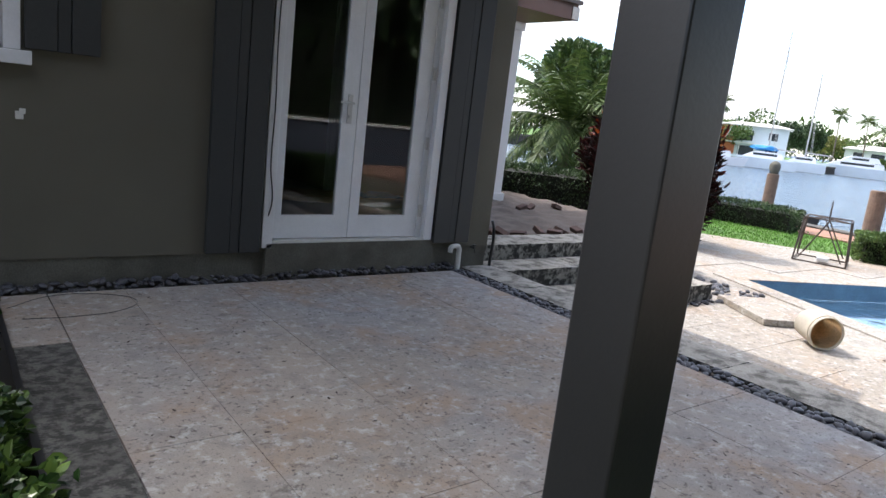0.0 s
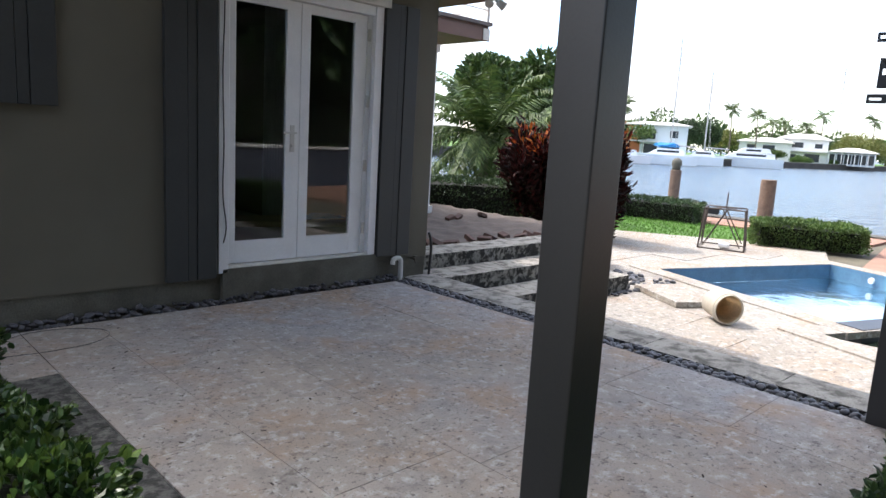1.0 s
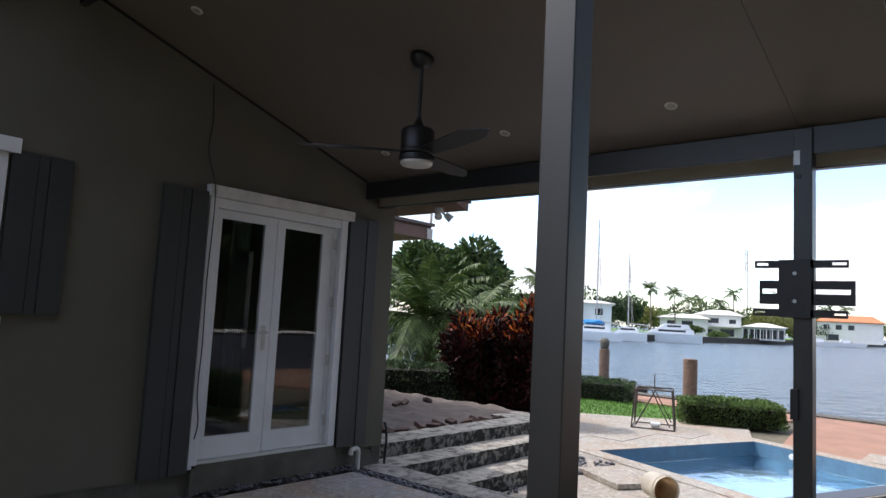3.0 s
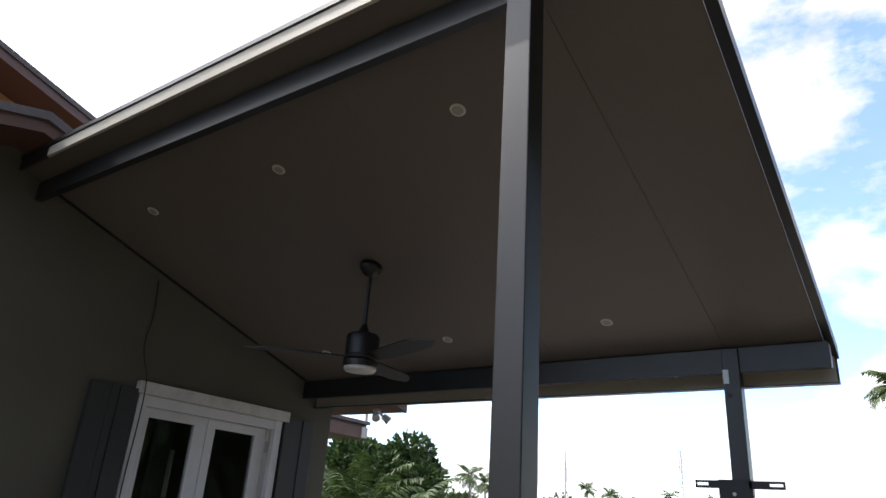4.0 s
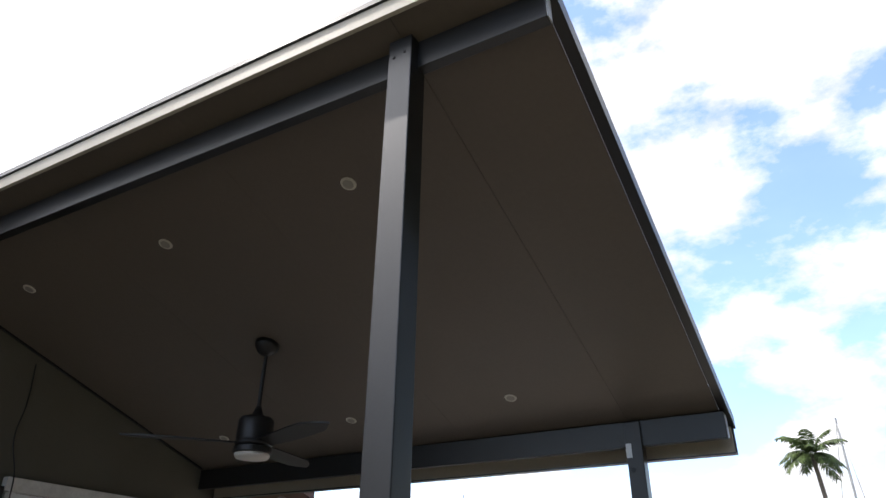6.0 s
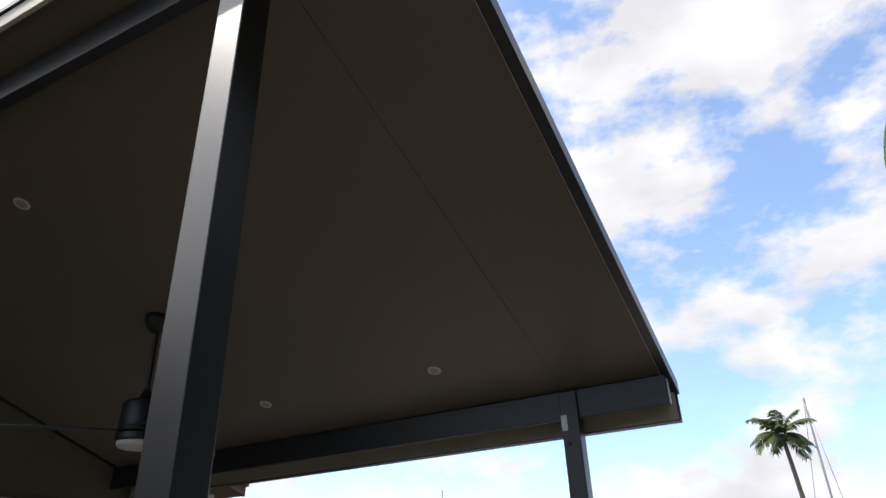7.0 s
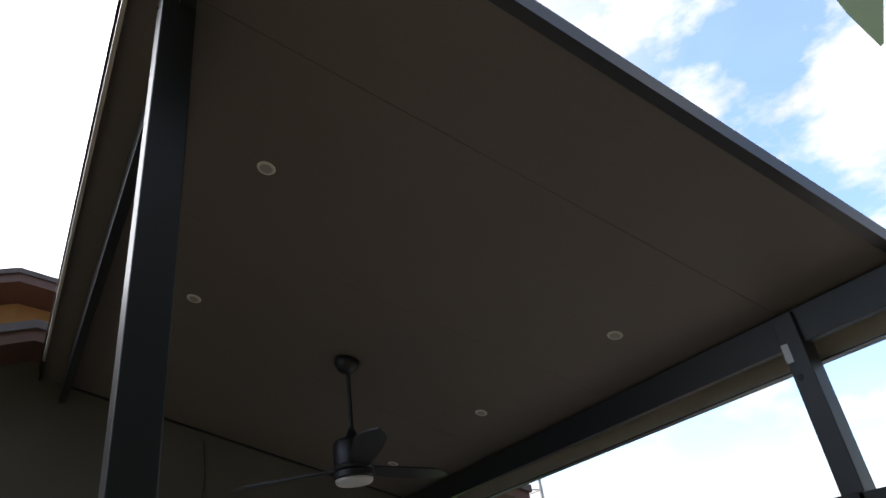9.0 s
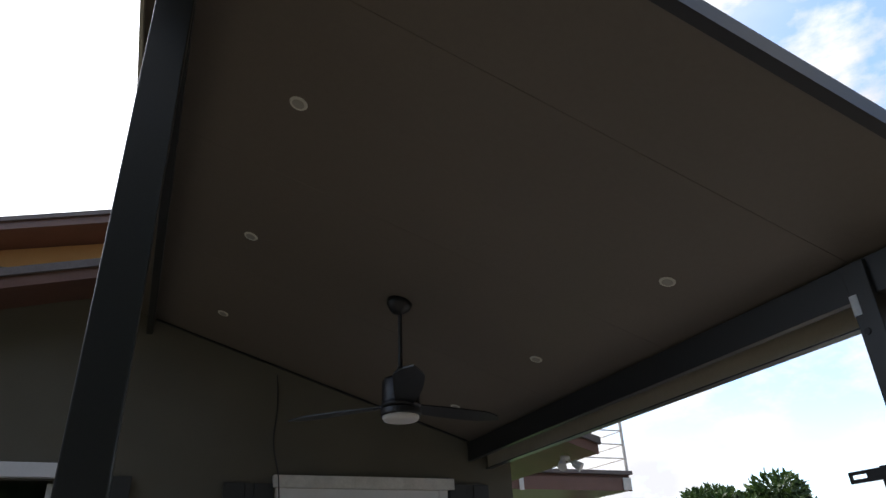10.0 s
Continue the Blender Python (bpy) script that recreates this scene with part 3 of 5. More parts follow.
for i in range(41):
    p = (i / 40 * 0.24, 0.022 * math.sin(i * 1.1))
    a, b = bm.verts.new((*p, 0.0)), bm.verts.new((*p, 2.35))
    if prev:
        bm.faces.new((prev[0], a, b, prev[1]))
    prev = (a, b)
CURTAIN = material("pale_curtain", (0.55, 0.56, 0.58), 0.9, vary=0.1, scale=6, fine=90, bump=0.2)
part("cloth", bm, CURTAIN, curt, smooth=True)
bm = bmesh.new()
rod(bm, (-0.05, 0, 2.38), (0.25, 0, 2.38), 0.012)
part("rod", bm, BLACK, curt)

# ---- shutters and window ----
def shutter(x, z0, z1, widths, label):
    t = thing("shutter", label, "shutter", (x, -0.003, z0), "plank shutters")
    for i, (a, b) in enumerate(widths):
        boxed("plank", (a, b, -0.045 + 0.006 * (i % 2), 0.0, 0, z1 - z0), SHUTTER, t, bevel=0.003)
    return t


PLANKS = ((0.0, 0.155), (0.159, 0.225), (0.229, 0.375))
shutter(-0.40, 0.20, 2.42, PLANKS, "dark grey plank shutter fixed beside the white double door")
shutter(1.49, 0.235, 2.44, PLANKS, "dark grey plank shutter fixed beside the white double door")
shutter(-1.43, 1.39, 2.45, PLANKS, "dark grey plank shutter beside the white window")
win = thing("window_1", "white framed window with a projecting sill", "window", (0, 0, 0), kind="structure")
boxed("sill", (-2.70, -1.40, -0.07, 0.1, 1.30, 1.375), WHITE, win, bevel=0.004)
boxed("header", (-2.70, -1.39, -0.06, 0.02, 2.43, 2.53), WHITE, win, bevel=0.004)
for x0, x1 in ((-1.53, -1.45), (-2.65, -2.57)):
    boxed("frame", (x0, x1, -0.03, 0.14, 1.378, 2.428), WHITE, win)
boxed("inner_frame", (-1.60, -1.535, 0.03, 0.1, 1.40, 2.40), WHITE, win)
boxed("pane", (-2.565, -1.605, 0.06, 0.068, 1.39, 2.42), GLASS, win).visible_shadow = False

patch = bmesh.new()
box(patch, -1.475, -1.435, -0.006, 0.002, 1.0, 1.045, 0.002)
box(patch, -1.455, -1.425, -0.008, 0.002, 1.03, 1.06, 0.002)
tagged(part("wall_patch", patch, OLDWHITE), "torn pale filler patch stuck on the olive stucco", "patch")

# ---- fittings ----
def tube(name, pts, r, mat, label, category, seg=8, kind=""):
    cu = bpy.data.curves.new(name, "CURVE")
    cu.dimensions, cu.bevel_depth, cu.bevel_resolution, cu.use_fill_caps = "3D", r, 2, True
    sp = cu.splines.new("BEZIER")
    sp.bezier_points.add(len(pts) - 1)
    for b, p in zip(sp.bezier_points, pts):
        b.co, b.handle_left_type, b.handle_right_type = p, "AUTO", "AUTO"
    cu.materials.append(mat)
    return tagged(new(name, cu), label, category, kind=kind)


tube("cable", [(-0.05, -0.006, 3.30), (-0.03, -0.008, 3.0), (-0.045, -0.008, 2.75), (0.0, -0.07, 2.49), (0.012, -0.066, 2.40), (0.03, -0.04, 2.2), (0.02, -0.036, 1.7), (0.03, -0.036, 1.2), (0.025, -0.036, 0.8), (0.05, -0.036, 0.56), (0.03, -0.036, 0.46)], 0.0045, BLACK, "thin black cable running down the wall and the door frame", "cable")
tube("loose_cable", [(-1.55, -0.35, 0.008), (-1.3, -0.16, 0.008), (-1.0, -0.22, 0.008), (-0.9, -0.36, 0.008), (-1.0, -0.52, 0.008), (-1.25, -0.58, 0.008), (-1.5, -0.56, 0.008)], 0.0018, BLACK, "thin dark cable lying in a loop on the paving", "cable")
tube("pvc_pipe", [(1.775, -0.05, -0.04), (1.775, -0.05, 0.13), (1.765, -0.05, 0.195), (1.72, -0.05, 0.205), (1.685, -0.05, 0.19), (1.68, -0.05, 0.15)], 0.022, OLDWHITE, "white plastic drain pipe bent over beside the wall", "pipe")
tube("corner_pipe", [(2.17, -0.02, 0.0), (2.17, -0.02, 0.35), (2.15, -0.01, 0.42)], 0.014, BLACK, "short black pipe at the house corner", "pipe")
tap = thing("wall_tap", "small grey tap on the concrete plinth", "tap", (1.95, 0.0, 0.18))
bm = bmesh.new()
rod(bm, (0, 0.01, 0), (0, -0.06, 0), 0.012)
rod(bm, (0, -0.05, 0), (0, -0.065, -0.04), 0.011)
part("spout", bm, PLINTH, tap)
bm = bmesh.new()
lathe(bm, [(0.02, 0.02), (0.024, 0.026), (0.02, 0.032)], 10, (0, -0.045, 0))
part("wheel", bm, PLINTH, tap)

# recessed lights in two rows along the slope
TRIM = material("light_trim_white", (0.74, 0.72, 0.64), 0.5, vary=0.05, bump=0.0)
LENS = material("frosted_lens", (0.40, 0.38, 0.33), 0.35, vary=0.05, bump=0.0)
ANGLE = math.degrees(math.atan(0.3141))
light = None
for lx, ly in ((-0.602, -3.296), (-0.602, -1.981), (-0.602, -0.668), (1.295, -0.668), (1.295, -1.981), (1.295, -3.296)):
    m = pose(lx, ly, ceil_z(lx) - 0.001, 0, ANGLE, 0)
    if light is None:
        light = thing("downlight", "round recessed downlight with a white rim, unlit", "downlight", (0, 0, 0), "ceiling downlights")
        bm = bmesh.new()
        lathe(bm, [(0.029, -0.001), (0.032, -0.005), (0.039, -0.005), (0.042, 0.0)], 28)
        part("trim_ring", bm, TRIM, light, smooth=False)
        bm = bmesh.new()
        lathe(bm, [(0.026, -0.007), (0.0285, -0.0062), (0.0285, -0.0052)], 24)
        part("lens", bm, LENS, light)
        light.matrix_basis = m
    else:
        copy_thing(light, m)

# ceiling fan
FX, FY = 0.350, -1.955
fan = thing("ceiling_fan", "black three-blade ceiling fan with a round white light", "ceiling fan", (FX, FY, 0))
cz = ceil_z(FX)
bm = bmesh.new()
lathe(bm, [(0.018, -0.085), (0.045, -0.07), (0.075, -0.035), (0.082, 0.0)], 24)
canopy = part("canopy", bm, BLACK, fan, smooth=True)
canopy.matrix_basis = pose(0, 0, cz - 0.001, 0, ANGLE, 0)
bm = bmesh.new()
rod(bm, (0, 0, 2.80), (0, 0, cz - 0.05), 0.0135, seg=12)
part("rod", bm, BLACK, fan)
bm = bmesh.new()
lathe(bm, [(0.10, 2.575), (0.115, 2.585), (0.118, 2.60), (0.11, 2.605), (0.112, 2.625), (0.112, 2.735), (0.10, 2.755), (0.045, 2.765), (0.028, 2.80), (0.018, 2.83)], 32)
part("motor_housing", bm, BLACK, fan, smooth=True)
bm = bmesh.new()
lathe(bm, [(0.06, 2.503), (0.098, 2.507), (0.108, 2.52), (0.108, 2.535)], 32)
part("light_lens", bm, material("fan_light_lens", (0.72, 0.70, 0.66), 0.4, vary=0.04, bump=0.0), fan, "round frosted white lens", True)
bm = bmesh.new()
lathe(bm, [(0.116, 2.533), (0.119, 2.54), (0.119, 2.57), (0.11, 2.574)], 32)
part("light_ring", bm, BLACK, fan)
for a in (-104, 16, 136):
    bm = bmesh.new()
    rows = []
    for i in range(15):
        u = i / 14
        r = 0.09 + 0.66 * u
        w = 0.052 + 0.028 * math.sin(min(u * 1.5, 1) * math.pi * 0.5) - 0.055 * max(0, u - 0.82) / 0.18
        sweep = -0.05 * u * u + 0.01
        tilt = 0.17 - 0.08 * u
        rows.append([bm.verts.new((r + 0.03 * s * u, sweep + s * w, 2.592 + 0.006 * u - s * w * tilt + dz)) for s in (-1, 0, 1) for dz in (0.0, 0.008)])
    for p, q in zip(rows, rows[1:]):
        for i0, i1 in ((0, 2), (2, 4)):
            bm.faces.new((p[i0], p[i1], q[i1], q[i0]))
            bm.faces.new((p[i1 + 1], p[i0 + 1], q[i0 + 1], q[i1 + 1]))
        bm.faces.new((p[1], p[0], q[0], q[1]))
        bm.faces.new((p[4], p[5], q[5], q[4]))
    for e in (rows[0], rows[-1]):
        bm.faces.new((e[0], e[2], e[4], e[5], e[3], e[1]))
    bmesh.ops.recalc_face_normals(bm, faces=bm.faces)
    part("blade", bm, BLACK, fan, smooth=False).matrix_basis = pose(0, 0, 0, 0, 0, a)

# screen bracket on the far post
tv = thing("screen_bracket", "black steel wall bracket for a screen, bolted to the post", "bracket", (1.63, -3.95, 1.81))
def slotted(y0, y1, z0, z1, s0, s1, h0, h1, t=0.006):
    """A plate across the post with a slot through it."""
    bm = bmesh.new()
    for a, b, c, d in ((y0, y1, z0, h0), (y0, y1, h1, z1), (y0, s0, h0, h1), (s1, y1, h0, h1)):
        box(bm, -t, t, a, b, c, d)
    return bm
part("top_bar", slotted(-0.285, -0.085, 0.118, 0.163, -0.275, -0.20, 0.133, 0.150), BLACK, tv)
part("top_bar", slotted(0.085, 0.228, 0.118, 0.163, 0.15, 0.218, 0.133, 0.150), BLACK, tv)
part("middle_plate", slotted(-0.318, -0.09, -0.105, 0.040, -0.295, -0.10, -0.04, -0.010), BLACK, tv)
part("middle_plate", slotted(0.085, 0.200, -0.105, 0.040, 0.10, 0.185, -0.04, -0.010), BLACK, tv)
part("bottom_bar", slotted(-0.28, -0.085, -0.178, -0.133, -0.27, -0.21, -0.163, -0.150), BLACK, tv)
part("bottom_bar", slotted(0.085, 0.236, -0.178, -0.133, 0.17, 0.226, -0.163, -0.150), BLACK, tv)
boxed("back_plate", (-0.006, 0.043, -0.105, 0.09, -0.183, 0.168), BLACK, tv, bevel=0.003)
for z in (0.085, -0.084):
    bm = bmesh.new()
    rod(bm, (-0.013, 0.0, z), (-0.006, 0.0, z), 0.011)
    part("bolt", bm, HINGE, tv, "bright bolt head")
tube("bracket_cable", [(1.66, -4.02, 1.80), (1.625, -4.06, 1.755), (1.62, -4.12, 1.715), (1.622, -4.16, 1.66)], 0.004, BLACK, "short black cable hanging from the bracket", "cable")
boxed("post_plate", (-0.0535, -0.0503, 0.016, 0.052, 2.575, 2.665), HINGE, post2, "pale metal bracket plate")
bm = bmesh.new()
rod(bm, (-0.0505, 0.02, 2.50), (-0.0545, 0.02, 2.50), 0.016, 0.014, 12)
part("grommet", bm, BLACK, post2, "round black grommet")
boxed("cable_box", (-0.077, -0.0505, 0.02, 0.062, 1.02, 1.20), BLACK, post2, "small black box")
outlet = thing("outdoor_outlet", "grey outdoor socket box at the foot of the post", "outlet", (1.835, -4.02, 0.0))
boxed("box", (-0.05, 0.05, -0.04, 0.04, 0.0, 0.15), PLINTH, outlet, bevel=0.006)
boxed("cover", (-0.056, -0.051, -0.035, 0.035, 0.02, 0.13), OLDWHITE, outlet)

# ---- patio, steps and pool ground ----
COLS = ((-1.33, -0.91, (-0.09, -1.1, -2.15, -3.2, -4.24)), (-0.91, -0.27, (-0.09, -0.93, -2.15, -2.84, -4.24)), (-0.27, 0.38, (-0.09, -0.92, -2.14, -3.0, -4.24)),
        (0.38, 1.02, (-0.09, -1.43, -2.79, -4.24)), (1.02, 1.69, (-0.09, -0.8, -2.0, -2.78, -3.5, -4.24)))
patio = thing("floor", "patio of large sawn coral stone slabs, stained tan", "floor", kind="structure")
for x0, x1, ys in COLS:
    for a, b in zip(ys, ys[1:]):
        bm = bmesh.new()
        box(bm, x0 + 0.0012, x1 - 0.0012, b + 0.0012, a - 0.0012, -0.04, random.uniform(-0.001, 0.001), 0.0015)
        part("slab", bm, STONE, patio)
bm = bmesh.new()
box(bm, -1.58, -1.334, -0.95, -0.09, -0.4, 0.0, 0.003)
part("slab", bm, STONE, patio)
band = thing("patio_border", "dark mottled stone border along the patio edge", "border", kind="structure")
for a, b in ((-0.955, -1.75), (-1.755, -2.5), (-2.505, -3.3), (-3.305, -4.24)):
    boxed("border_stone", (-1.58, -1.334, b, a, -0.4, 0.0), BAND, band, bevel=0.004)
boxed("edging", (-1.61, -1.583, -4.24, -0.2, -0.4, 0.03), BLACK, band, "black plastic edging strip")
boxed("border_stone", (-1.33, 2.0, -4.5, -4.243, -0.4, -0.004), BAND, band, bevel=0.004)

# pebble strips
def pebble_mesh(k):
    bm = bmesh.new()
    bmesh.ops.create_icosphere(bm, subdivisions=1, radius=1.0)
    for v in bm.verts:
        v.co *= 1 + 0.22 * noise.noise(v.co * 1.3 + Vector((k * 5.0, 0, 0)))
    me = bpy.data.meshes.new("pebble")
    bm.to_mesh(me)
    bm.free()
    me.polygons.foreach_set("use_smooth", [True] * len(me.polygons))
    me.materials.append(PEBBLE)
    return me


PEBBLES = [pebble_mesh(k) for k in range(6)]
rng = random.Random(5)
def pebble(parent, x, y, z, s):
    o = new("pebble", rng.choice(PEBBLES))
    o.parent = parent
    o.matrix_basis = Matrix.LocRotScale((x, y, z), Euler((rng.uniform(-0.4, 0.4), rng.uniform(-0.4, 0.4), rng.uniform(0, 6.3))), Vector((s, s * rng.uniform(0.6, 0.85), s * rng.uniform(0.45, 0.65))))


strip = thing("pebble_strip", "strip of dark river pebbles along the house wall", "pebbles", kind="structure")
x = -1.85
while x < 1.72:
    for y in (-0.02, -0.062):
        pebble(strip, x + rng.uniform(-0.01, 0.01), y + rng.uniform(-0.012, 0.012), rng.uniform(-0.005, 0.03) + (0.015 if y > -0.03 else 0), rng.uniform(0.021, 0.04))
    x += 0.036
strip2 = thing("pebble_channel", "channel of dark river pebbles between patio and stone kerb", "pebbles", kind="structure")
y = -0.05
while y > -4.2:
    for dx in (0.03, 0.085, 0.14):
        pebble(strip2, 1.70 + dx + rng.uniform(-0.014, 0.014), y + rng.uniform(-0.014, 0.014), rng.uniform(-0.026, -0.004), rng.uniform(0.026, 0.042))
    y -= 0.046

# coral kerb and the garden steps
def rough_block(name, dims, mats, parent, seed, jag=0.012, cut=0.07):
    """A coral stone block with a worn uneven edge: tread stone on top, darker mottled rock on the faces."""
    x0, x1, y0, y1, z0, z1 = dims
    bm = bmesh.new()
    nx, ny, nz = max(2, int((x1 - x0) / cut)), max(2, int((y1 - y0) / cut)), max(2, int((z1 - z0) / 0.045))
    grid = {}
    def vert(i, j, k):
        if (i, j, k) not in grid:
            p = Vector((x0 + (x1 - x0) * i / nx, y0 + (y1 - y0) * j / ny, z0 + (z1 - z0) * k / nz))
            d = Vector((noise.noise(p * 9 + Vector((seed, 0, 0))), noise.noise(p * 9 + Vector((0, seed, 0))), 0.45 * noise.noise(p * 7 + Vector((0, 0, seed)))))
            if k == 0:
                d *= 0
            edge = (i in (0, nx)) + (j in (0, ny))
            if k == nz and edge:
                p.z -= 0.008
            grid[i, j, k] = bm.verts.new(p + d * jag * (1 if edge else 0.4))
        return grid[i, j, k]
    for i in range(nx):
        for j in range(ny):
            f = bm.faces.new((vert(i, j, nz), vert(i + 1, j, nz), vert(i + 1, j + 1, nz), vert(i, j + 1, nz)))
            f.material_index = 0
    for k in range(nz):
        for i in range(nx):
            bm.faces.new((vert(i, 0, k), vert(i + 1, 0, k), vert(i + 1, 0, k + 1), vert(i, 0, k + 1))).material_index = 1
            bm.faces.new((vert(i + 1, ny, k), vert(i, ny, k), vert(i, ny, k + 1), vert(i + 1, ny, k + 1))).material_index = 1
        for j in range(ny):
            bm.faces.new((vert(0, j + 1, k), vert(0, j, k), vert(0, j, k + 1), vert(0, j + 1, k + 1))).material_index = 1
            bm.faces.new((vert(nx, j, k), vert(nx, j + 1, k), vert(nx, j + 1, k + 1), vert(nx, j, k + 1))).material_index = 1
    return part(name, bm, mats, parent)


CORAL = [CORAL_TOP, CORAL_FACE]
kerb = thing("stone_kerb", "grey coral stone kerb beside the pebble channel", "kerb", kind="structure")
for i, (a, b) in enumerate(((0.16, -0.7), (-0.705, -1.6), (-1.605, -2.5), (-2.505, -3.4), (-3.405, -4.3))):
    rough_block("kerb_stone", (1.88, 2.23, b, a, -0.42, 0.004), CORAL, kerb, i * 3.7, 0.008)
steps = thing("garden_steps", "three weathered coral stone steps, mottled near-black on the risers", "steps", kind="structure")
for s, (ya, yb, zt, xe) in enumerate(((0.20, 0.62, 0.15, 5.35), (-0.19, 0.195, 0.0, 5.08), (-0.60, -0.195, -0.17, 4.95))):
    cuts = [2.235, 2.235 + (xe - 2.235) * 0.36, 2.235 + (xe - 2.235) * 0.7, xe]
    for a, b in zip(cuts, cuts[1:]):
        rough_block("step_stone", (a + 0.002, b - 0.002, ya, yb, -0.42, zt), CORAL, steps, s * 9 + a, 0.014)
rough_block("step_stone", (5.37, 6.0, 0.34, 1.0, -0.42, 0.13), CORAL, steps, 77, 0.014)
for k in range(90):
    pebble(steps, 4.9 + rng.uniform(0.05, 1.0), -0.45 + rng.uniform(-0.3, 0.75), DZ + 0.01, rng.uniform(0.03, 0.055))
for k in range(60):
    pebble(steps, rng.uniform(2.4, 4.9), -0.66 + rng.uniform(-0.05, 0.04), DZ + 0.01, rng.uniform(0.025, 0.045))

# sand bed with loose bricks
bm = bmesh.new()
NX, NY = 46, 40
gv = []
for j in range(NY + 1):
    for i in range(NX + 1):
        p = Vector((2.14 + 4.2 * i / NX, 0.60 + 3.6 * j / NY, 0))
        z = 0.10 + 0.02 * (j / NY) + 0.05 * noise.noise(p * 2.2) + 0.028 * noise.noise(p * 6)
        gv.append(bm.verts.new((p.x, p.y, z if 0 < i < NX else (z if i == 0 else -0.43))))
for j in range(NY):
    for i in range(NX):
        a = j * (NX + 1) + i
        bm.faces.new((gv[a], gv[a + 1], gv[a + NX + 2], gv[a + NX + 1]))
tagged(part("sand_bed", bm, SAND, smooth=True), "bare pinkish sand raked into low heaps above the steps", "sand", kind="structure")
bm = bmesh.new()
box(bm, -0.085, 0.085, -0.042, 0.042, -0.028, 0.028, 0.006)
first = part("brick", bm, BRICK)
tagged(first, "loose red-brown brick lying in the sand", "brick", "loose bricks")
places = [(2.55 + 0.24 * i + rng.uniform(-0.05, 0.05), 0.78 + rng.uniform(-0.05, 0.05), rng.uniform(60, 120)) for i in range(12)] + [(2.6 + 0.42 * i + rng.uniform(-0.1, 0.1), 2.5 + rng.uniform(-0.15, 0.15), rng.uniform(-20, 20)) for i in range(8)]
for i, (x, y, a) in enumerate(places):
    z = 0.10 + 0.02 * (y - 0.6) / 3.6 + 0.05 * noise.noise(Vector((x, y, 0)) * 2.2) + 0.03
    m = pose(x, y, z, rng.uniform(-25, 25), rng.uniform(-20, 20), a)
    if i == 0:
        first.matrix_basis = m
    else:
        copy_thing(first, m)

# pool deck of stone slabs round the turned pool
def inside(p):
    q = Vector(p) - PA
    u, v = q.dot(U), q.dot(V)
    return (-0.30 < u < 3.8 and -0.30 < v < 3.2) or (-0.9 < u < 3.8 and 2.6 < v < 6.4)
deck = thing("pool_deck", "pale tan stone paving round the pool", "paving", kind="structure")
bm = bmesh.new()
prism(bm, [(1.9, -4.3), (5.0, -4.3), plan(-0.6, 3.12), plan(-0.02, 3.02), plan(-0.02, -0.02), (9.6, 3.2), (1.9, 3.2)], -0.42, DZ - 0.006)
prism(bm, [plan(-0.02, -0.02), plan(3.52, -0.02), (12.1, -0.6), (9.6, 3.2)], -0.42, DZ - 0.006)
part("deck_bed", bm, DECK, deck)
SW, SH = 0.92, 0.61
for i in range(9):
    for j in range(16):
        x0 = 2.24 + i * SW - (0.46 if j % 2 else 0)
        y1 = 3.1 - j * SH
        x0c, x1c, y0c, y1c = max(x0, 2.24), x0 + SW, y1 - SH, y1
        if x1c - x0c < 0.1 or (y0c > -0.63 and x0c < 4.95 and y0c < 0.7) or (x0c < 6.3 and y0c > 0.55):
            continue
        if any(inside((x, y)) for x in (x0c, x1c) for y in (y0c, y1c)) or (x1c + 0.72 * y1c > 10.95):
            continue
        boxed("slab", (x0c + 0.002, x1c - 0.002, y0c + 0.002, y1c - 0.002, DZ - 0.005, DZ + rng.uniform(-0.002, 0.002)), DECK, deck)
pool = thing("pool", "swimming pool with blue tiled sides and pale plaster floor, partly filled", "pool", kind="structure")
def ring(u0, u1, v0, v1, w, z0, z1, name, mat, label):
    for a, b, c, d in ((u0 - w, u1 + w, v0 - w, v0), (u0 - w, u1 + w, v1, v1 + w), (u0 - w, u0, v0, v1), (u1, u1 + w, v0, v1)):
        bm = bmesh.new()
        prism(bm, [plan(a, d), plan(b, d), plan(b, c), plan(a, c)], z0, z1)
        part(name, bm, mat, pool, label)
ring(0, 3.50, 0, 2.84, 0.30, -0.42, DZ + 0.012, "coping", DECK, "pale stone coping")
ring(0.004, 3.496, 0.004, 2.836, 0.0025, -1.6, DZ + 0.004, "tile_band", POOL_TILE, "blue tile band")
bm = bmesh.new()
prism(bm, [plan(0, 2.84), plan(3.50, 2.84), plan(3.50, 0), plan(0, 0)], -1.3, DZ - 0.48)
part("pool_floor", bm, POOL_FLOOR, pool, "pale blue plaster floor")
bm = bmesh.new()
prism(bm, [plan(0.01, 2.83), plan(3.49, 2.83), plan(3.49, 0.01), plan(0.01, 0.01)], DZ - 0.24, DZ - 0.22)
part("pool_water", bm, POOL_WATER, pool, "clear still water").visible_shadow = False
bm = bmesh.new()
prism(bm, [plan(-0.05, 3.11), plan(3.8, 3.11), plan(3.8, 2.82), plan(-0.05, 2.82)], -1.3, DZ + 0.02)
part("dividing_wall", bm, material("dark_slate_tile", (0.035, 0.038, 0.045), 0.4, vary=0.2, bump=0.05), pool, "dark tiled dividing wall")
bm = bmesh.new()
c = PA + U * 3.46 + V * 0.75
rod(bm, (*c, DZ - 0.10), (c.x - 0.03, c.y + 0.012, DZ - 0.10), 0.05, 0.045, 14)
part("return_fitting", bm, WHITE, pool, "round white water inlet")
